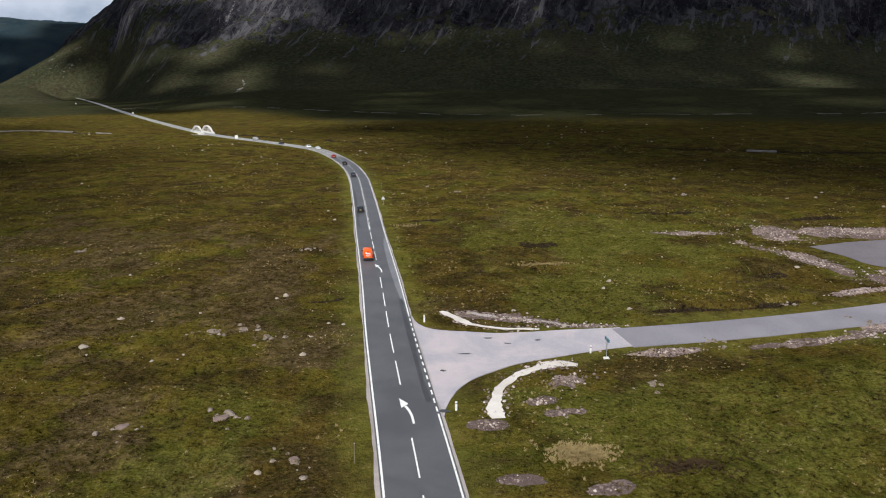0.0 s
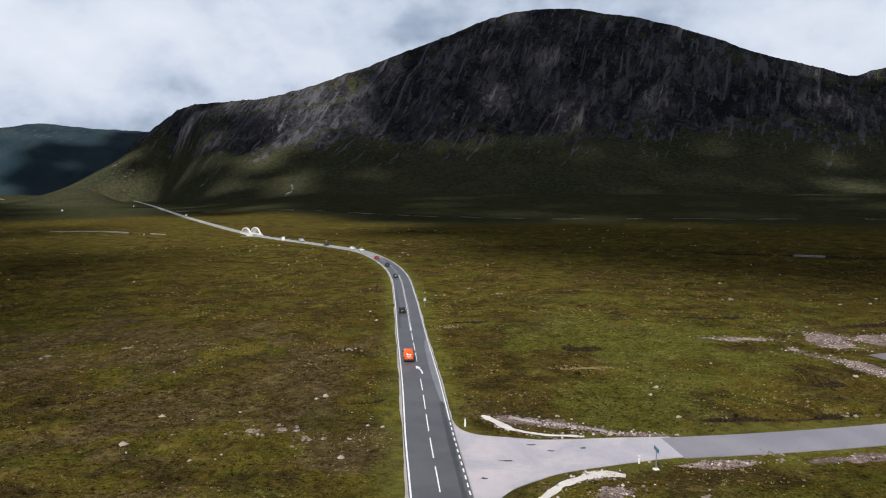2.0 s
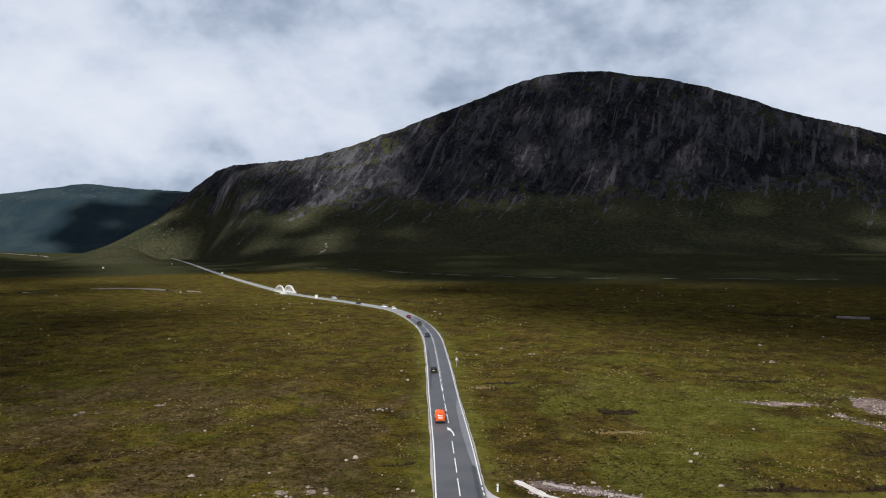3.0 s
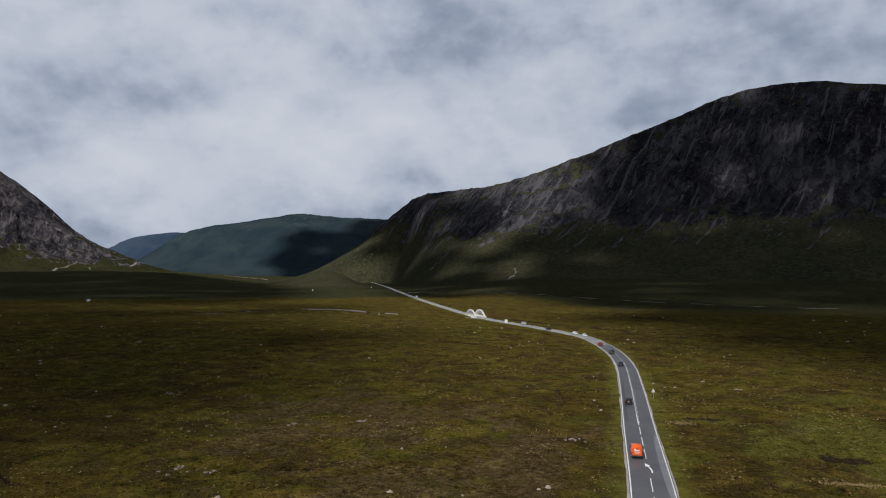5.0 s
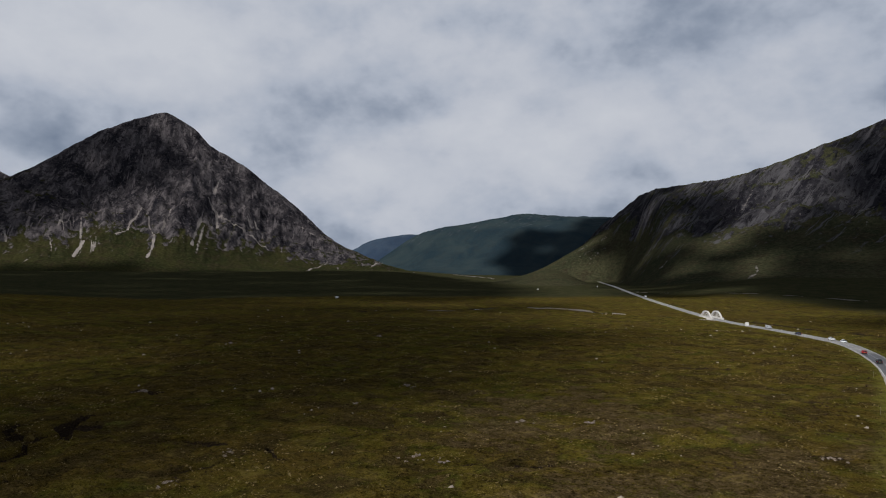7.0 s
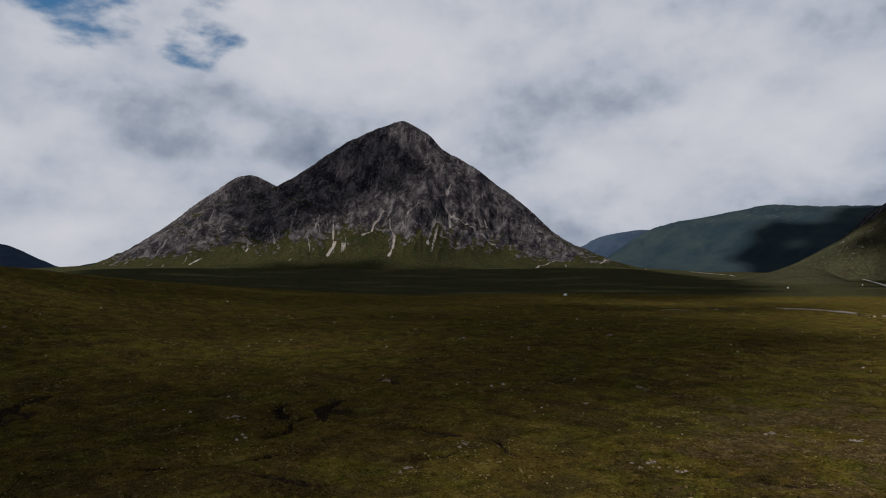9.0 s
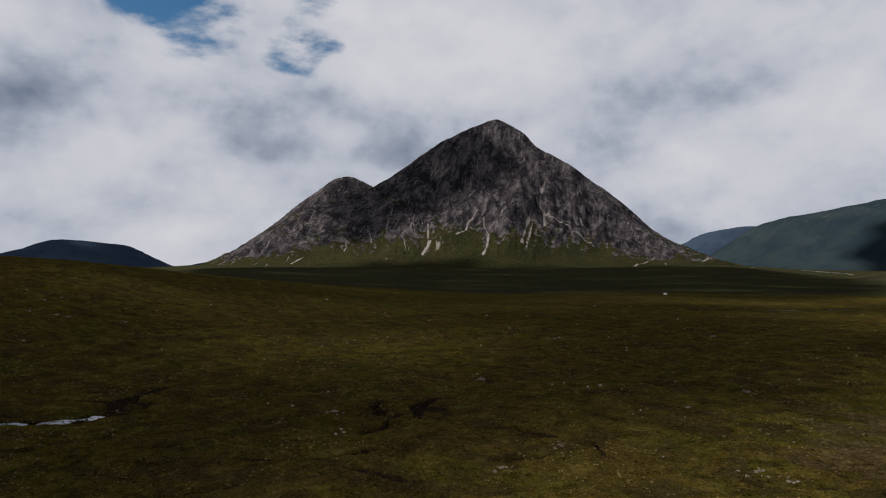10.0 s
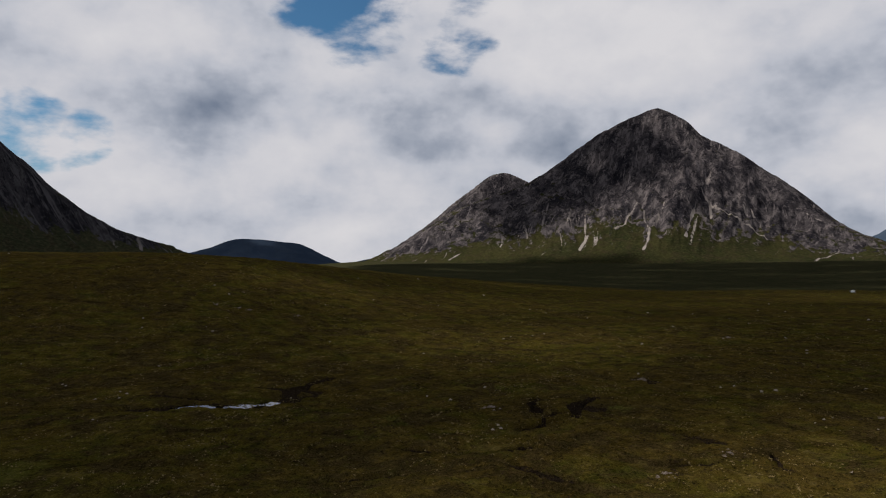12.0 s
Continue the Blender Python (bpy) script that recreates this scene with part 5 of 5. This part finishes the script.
fingerpost(20.2, 82.4, 6)
sx, sy = lane(-131, 459.5, 0, -4.8)
post = empty("notice_board", "small white notice board beside the far road", "sign")
part("board", box(bmesh.new(), -1.0, 1.0, -0.04, 0.04, 0.6, 2.8, 0.03), WHITE_POST, post)
for k in (-0.8, 0.8):
    part("leg", box(bmesh.new(), k - 0.06, k + 0.06, 0.045, 0.12, -0.3, 2.7), GREY_METAL, post)
post.matrix_basis = pose(sx, sy, ground_z(sx, sy), 0, 0, 15)


# ---- stones ----
def stone_bm(seed, sub=3):
    """A rough block: a ball cut by planes, then roughened."""
    rnd = random.Random(seed)
    bm = bmesh.new()
    bmesh.ops.create_icosphere(bm, subdivisions=sub, radius=1.0)
    off = Vector((seed * 3.1, seed * 1.7, seed * 0.9))
    planes = [(Vector((rnd.gauss(0, 1), rnd.gauss(0, 1), rnd.gauss(0, 0.8))).normalized(), rnd.uniform(0.55, 0.95)) for _ in range(13)]
    for v in bm.verts:
        d = v.co.normalized()
        k = min([1.15] + [h / d.dot(q) for q, h in planes if d.dot(q) > 0.05])
        k *= 1 + 0.16 * noise.noise(d * 2.2 + off) + 0.14 * noise.noise(d * 5.5 + off)
        v.co = Vector((d.x * k * 1.15, d.y * k * 0.8, max(d.z * k * 0.62, -0.3)))
    return bm


STONES = []
for k in range(5):
    me = bpy.data.meshes.new("boulder")
    bm = stone_bm(k + 1)
    bm.to_mesh(me)
    bm.free()
    me.materials.append(RED_STONE if k == 4 else BOULDER)
    STONES.append(me)


def boulder(x, y, size, k, label):
    ob = tagged(new("boulder", STONES[k]), label, "boulder", "boulders on the moor")
    ob.matrix_basis = pose(x, y, ground_z(x, y) - 0.06 * size, 0, 0, (x * 37 + y * 11) % 360) @ Matrix.Scale(size, 4)


for k, (bx, by, size) in enumerate(((23.6, 74.1, 0.75), (35.8, 88.0, 0.5), (60.6, 95.2, 0.75), (-76.5, 143.9, 0.9), (-32.1, 91.9, 0.95), (-24.2, 90.0, 0.9), (-28.0, 93.2, 0.8), (-28.4, 144, 0.7), (3.8, 226, 1.0), (-5.4, 237, 0.9),
                                    (52.8, 103.7, 0.4), (74.1, 215, 1.2), (-89, 136, 0.85), (-139, 152.2, 0.9), (-247, 250, 1.3), (-113.2, 76.2, 0.7), (-130.8, 124.4, 0.7), (-279, 187, 1.1), (-84.4, 94.8, 0.6), (-104.6, 58.9, 0.75),
                                    (-188.8, 99.0, 1.1), (-157.6, 45.5, 0.7), (-80.1, 96, 0.5), (-340, -24, 1.2), (-344, -34, 0.9), (-338, -19, 1.0), (-337, 3, 0.9))):
    boulder(bx, by, size * 0.85, k % 4, "pale grey boulder half sunk in the moor grass")
for bx, by, size in ((-22.9, 65.8, 0.95), (-32.2, 64.1, 0.8), (-13.8, 58.2, 0.6)):
    boulder(bx, by, size, 4, "reddish boulder half sunk in the moor grass")


# ---- what nobody could count: tussocks, heather and loose stones ----
def scatter(name, label, category, xs, ys, sizes, tall, template, mat, seed, jitter=0.35, lift=0.0):
    """Many small clumps in one mesh."""
    verts, faces = template
    rng = np.random.RandomState(seed)
    n, k = len(xs), len(verts)
    zs, _, _ = land(xs, ys)
    turn = rng.uniform(0, 2 * math.pi, n)
    v = np.array(verts)[None] * (1 + jitter * rng.uniform(-1, 1, (n, k, 3)))
    c, s = np.cos(turn)[:, None], np.sin(turn)[:, None]
    x = (v[:, :, 0] * c - v[:, :, 1] * s) * sizes[:, None] + xs[:, None]
    y = (v[:, :, 0] * s + v[:, :, 1] * c) * sizes[:, None] + ys[:, None]
    z = v[:, :, 2] * (sizes * tall)[:, None] + zs[:, None] + lift
    f = (np.array(faces)[None] + (np.arange(n) * k)[:, None, None]).reshape(-1, 3)
    me = bpy.data.meshes.new(name)
    me.vertices.add(n * k)
    me.vertices.foreach_set("co", np.stack([x, y, z], -1).astype(np.float32).ravel())
    me.loops.add(len(f) * 3)
    me.loops.foreach_set("vertex_index", f.astype(np.int32).ravel())
    me.polygons.add(len(f))
    me.polygons.foreach_set("loop_start", np.arange(0, len(f) * 3, 3, dtype=np.int32))
    me.update(calc_edges=True)
    me.materials.append(mat)
    return tagged(new(name, me), label, category, kind="stuff")


def clump(sides):
    outer = [(math.cos(6.2832 * i / sides), math.sin(6.2832 * i / sides), -0.12) for i in range(sides)]
    inner = [(0.62 * math.cos(6.2832 * (i + 0.5) / sides), 0.62 * math.sin(6.2832 * (i + 0.5) / sides), 0.72) for i in range(sides)]
    faces = []
    for i in range(sides):
        j = (i + 1) % sides
        faces += [(i, j, sides + i), (j, sides + j, sides + i), (sides + i, sides + j, 2 * sides)]
    return outer + inner + [(0, 0, 1.0)], faces


def spread(count, r0, r1, seed, power=0.75):
    """Places over the open moor, thicker near the road junction."""
    rng = np.random.RandomState(seed)
    az = np.radians(rng.uniform(-40, 114, count))
    r = (r0 ** power + (r1 ** power - r0 ** power) * rng.uniform(0, 1, count)) ** (1 / power)
    x, y = -r * np.sin(az), r * np.cos(az)
    d1, _ = line_distance(x, y, ROAD_COARSE)
    d2, _ = line_distance(x, y, SIDE_COARSE)
    inside_mouth = (x > -4) & (x < 8) & (y > 68) & (y < 98)
    keep = (d1 > 5.0) & (d2 > 5.2) & ~inside_mouth & ~((x > 74) & (y > 118) & (y < 175) & (x < 125))
    return x[keep], y[keep]


def thin(x, y, size, seed, lo, hi, rng_seed):
    chance = smooth(fbm(x, y, size, 4, seed), lo, hi)
    keep = np.random.RandomState(rng_seed).uniform(0, 1, len(x)) < chance
    return x[keep], y[keep]


def sized(n, lo, hi, seed, x, y, power=1.8):
    s = np.random.RandomState(seed).uniform(0, 1, n) ** power * (hi - lo) + lo
    return s * (1 + 0.0025 * np.hypot(x, y))


def tuft(blades):
    """Blades that lean outwards from one root."""
    verts, faces = [], []
    for i in range(blades):
        a = 2.399 * i
        lean, tall = 0.35 + 0.65 * ((i * 5) % blades) / blades, 1.0 - 0.45 * ((i * 3) % blades) / blades
        c, s = math.cos(a), math.sin(a)
        verts += [(0.2 * c - 0.16 * s, 0.2 * s + 0.16 * c, -0.1), (0.2 * c + 0.16 * s, 0.2 * s - 0.16 * c, -0.1), (lean * c, lean * s, tall)]
        faces.append((3 * i, 3 * i + 1, 3 * i + 2))
    return verts, faces


CLUMP, TUFT = clump(5), tuft(9)
x, y = thin(*spread(110000, 48, 420, 101), 22, 201, -0.25, 0.25, 1)
scatter("grass_tussocks", "olive green tussocks of moor grass", "grass", x, y, sized(len(x), 0.18, 0.45, 2, x, y), 0.42, TUFT, MOOR, 3)
x, y = thin(*spread(80000, 48, 420, 102), 26, 231, -0.2, 0.3, 4)
scatter("heather_clumps", "low brown clumps of heather", "heather", x, y, sized(len(x), 0.10, 0.32, 5, x, y), 0.4, TUFT, MOOR, 6)
x, y = thin(*spread(90000, 48, 420, 103), 9, 261, 0.05, 0.5, 7)
scatter("straw_tussocks", "straw-coloured tufts of dry grass", "grass", x, y, sized(len(x), 0.08, 0.26, 8, x, y), 0.5, TUFT, STRAW, 9)
x, y = thin(*spread(42000, 100, 460, 105, 0.9), 18, 311, 0.05, 0.5, 20)
scatter("dark_heather_clumps", "dark brown clumps of old heather", "heather", x, y, sized(len(x), 0.16, 0.50, 21, x, y), 0.5, TUFT, HEATHER, 22)
x, y = thin(*spread(42000, 60, 460, 106, 0.9), 12, 331, 0.12, 0.5, 23)
scatter("bleached_tussocks", "bleached straw-coloured tussocks of old grass", "grass", x, y, sized(len(x), 0.12, 0.42, 24, x, y), 0.55, TUFT, STRAW, 25)
rng = np.random.RandomState(55)
for hx, hy, rx, ry, count in ((12.6, 58.8, 1.5, 0.9, 1500), (18.8, 130.2, 3.4, 1.2, 320), (-9.0, 168, 2.4, 1.4, 120)):
    u, a = np.abs(rng.normal(0, 1, count)), rng.uniform(0, 6.28, count)
    x, y = hx + rx * u * np.cos(a), hy + ry * u * np.sin(a)
    scatter("dry_grass_patch", "patch of tall straw-coloured dry grass", "grass", x, y, rng.uniform(0.12, 0.42, count), 0.8, TUFT, STRAW, count)
u, a = np.abs(rng.normal(0, 0.7, 700)), rng.uniform(0, 6.28, 700)
scatter("heather_patch", "dark brown patch of heather in the grass", "heather", 21.2 + 3.6 * u * np.cos(a), 56.2 + 1.5 * u * np.sin(a), rng.uniform(0.12, 0.36, 700), 0.6, TUFT, HEATHER, 77)
PEBBLE = clump(5)
BOULDERS_AT = [o.matrix_basis.translation for o in bpy.data.objects if o.name.startswith("boulder")]
bx, by = np.repeat([p.x for p in BOULDERS_AT], 14), np.repeat([p.y for p in BOULDERS_AT], 14)
bx, by = bx + rng.normal(0, 1.5, len(bx)), by + rng.normal(0, 1.2, len(by))
scatter("boulder_debris", "small broken stones lying about the boulders", "stones", bx, by, rng.uniform(0, 1, len(bx)) ** 2.5 * 0.42 + 0.06, 0.6, PEBBLE, BOULDER, 15, 0.5, 0.03)
x, y = thin(*spread(9000, 50, 620, 104, 0.9), 14, 291, 0.15, 0.55, 10)
scatter("moor_stones", "pale loose stones lying in the grass", "stones", x, y, sized(len(x), 0.05, 0.42, 11, x, y, 4.5), 0.65, PEBBLE, STONE, 12, 0.5, 0.03)
# rubble where the ground is bare
pts = []
for bx, by, rx, ry, turn in BARE:
    n = int(30 + rx * ry * (0 if by < 60 else 40 if rx * ry < 40 else 20))
    u, a = np.abs(rng.normal(0, 0.62, n)), rng.uniform(0, 6.28, n)
    c, s = math.cos(radians(turn)), math.sin(radians(turn))
    pts.append(np.stack([bx + rx * u * np.cos(a) * c - ry * u * np.sin(a) * s, by + rx * u * np.cos(a) * s + ry * u * np.sin(a) * c], 1))
# grit along the edges of the sand strips
for line in ([(5.5, 66.3), (5.4, 70.0), (6.4, 73.9), (8.6, 77.2), (11.4, 79.5), (13.8, 80.6), (16.2, 80.2)], [(-0.5, 101.4), (1.4, 98.8), (3.6, 95.6), (7.1, 94.0), (9.7, 93.4), (13.3, 93.4)]):
    run = spline(line, 0.08)[:, :2]
    pts.append(run + normals(run) * (rng.choice([-1, 1], len(run)) * (0.7 + np.abs(rng.normal(0, 0.45, len(run)))))[:, None])
pts = np.concatenate(pts)
d1, _ = line_distance(pts[:, 0], pts[:, 1], ROAD_COARSE)
d2, _ = line_distance(pts[:, 0], pts[:, 1], SIDE_COARSE)
pts = pts[(d1 > 4.6) & (d2 > 3.9)]
scatter("rubble_stones", "loose pale rubble on bare ground", "stones", pts[:, 0], pts[:, 1], rng.uniform(0, 1, len(pts)) ** 4.5 * 0.22 + 0.025, 0.7, PEBBLE, RUBBLE, 13, 0.5, 0.04)


# ---- water ----
def pool(label, cx, cy, rx, ry, turn, z, seed):
    i = np.linspace(0, 2 * math.pi, 28, endpoint=False)
    k = 1 + 0.35 * fbm(np.cos(i) * 3 + seed * 7, np.sin(i) * 3, 2.0, 3, seed)
    c, s = math.cos(radians(turn)), math.sin(radians(turn))
    ox, oy = rx * k * np.cos(i), ry * k * np.sin(i)
    ob = sheet("pool", list(zip(cx + ox * c - oy * s, cy + ox * s + oy * c)), z, WATER, None, 0.3)
    return tagged(ob, label, "water", kind="structure")


zp = ground_z(-178, -12)
pool("small dark peat pool reflecting the sky", -180.0, -21.0, 5.6, 3.6, 85, zp - 0.40, 1)
pool("small dark peat pool reflecting the sky", -177.8, -11.0, 3.6, 3.0, 80, zp - 0.40, 2)
pool("small dark peat pool reflecting the sky", -179.6, -4.4, 3.0, 2.6, 80, zp - 0.40, 3)
for k, (line, half) in enumerate(BURNS):
    zz, _, _ = land(line[:, 0], line[:, 1], False)
    tagged(ribbon("burn", line[:, :2], -half * 0.55 + ragged(len(line), 1.6, 31 + k), half * 0.55 + ragged(len(line), 1.6, 41 + k), zz - 0.55, WATER, 0.3), "narrow dark burn winding across the moor", "water", kind="structure")


# ---- a pale track along the foot of the rounded hill, showing in short stretches ----
track_rng = random.Random(17)
for k, pts in enumerate(([(-330, 1010), (-176, 930), (-60, 870), (30, 838), (113, 811)], [(140, 803), (267, 772), (330, 765)], [(380, 762), (450, 765), (520, 775)], [(-560, 1180), (-470, 1110), (-400, 1060)])):
    whole = spline(pts, 5.0)
    at_s, end_s = track_rng.uniform(0, 20), lengths(whole)[-1]
    while at_s < end_s - 15:
        stop_s = min(at_s + track_rng.uniform(14, 70), end_s)
        line = cut(whole, at_s, stop_s, 4.0)
        zz, _, _ = land(line[:, 0], line[:, 1], False)
        half = 0.55 * np.sin(np.linspace(0.25, 2.9, len(line)))
        tagged(ribbon("old_track", line, -half + ragged(len(line), 0.5, 51 + k), half + ragged(len(line), 0.5, 61 + k), zz - glen(line[:, 0], line[:, 1]) + 0.45, TRACK, 0.9), "faint stretch of pale gravel track along the hill foot", "track", kind="structure")
        at_s = stop_s + track_rng.uniform(4, 38)


# ---- shingle along the burns ----
for k, (pts, half) in enumerate((([(153, 357), (160, 354), (166, 352)], 0.7), ([(-386, 448), (-378, 458), (-366, 463)], 0.6), ([(-352, 549), (-321, 558), (-300, 551), (-284, 545)], 0.35), ([(-262, 536), (-246, 528)], 0.7), ([(-676, 604), (-690, 622), (-694, 640)], 1.8),
                                 ([(-1190, 1740), (-1215, 1790), (-1290, 1850), (-1330, 1930)], 5.0), ([(-1500, 2120), (-1640, 2260), (-1900, 2380)], 7.0))):
    line = spline(pts, 3.0)
    zz, _, _ = land(line[:, 0], line[:, 1], False)
    zz = zz - glen(line[:, 0], line[:, 1])
    half = half * np.sin(np.linspace(0.2, 2.95, len(line)))
    tagged(ribbon("shingle_bank", line[:, :2], -half + ragged(len(line), 0.8, 71 + k), half + ragged(len(line), 0.8, 81 + k), zz + 0.3, TRACK, 0.9), "pale shingle bank beside the burn", "shingle", kind="structure")
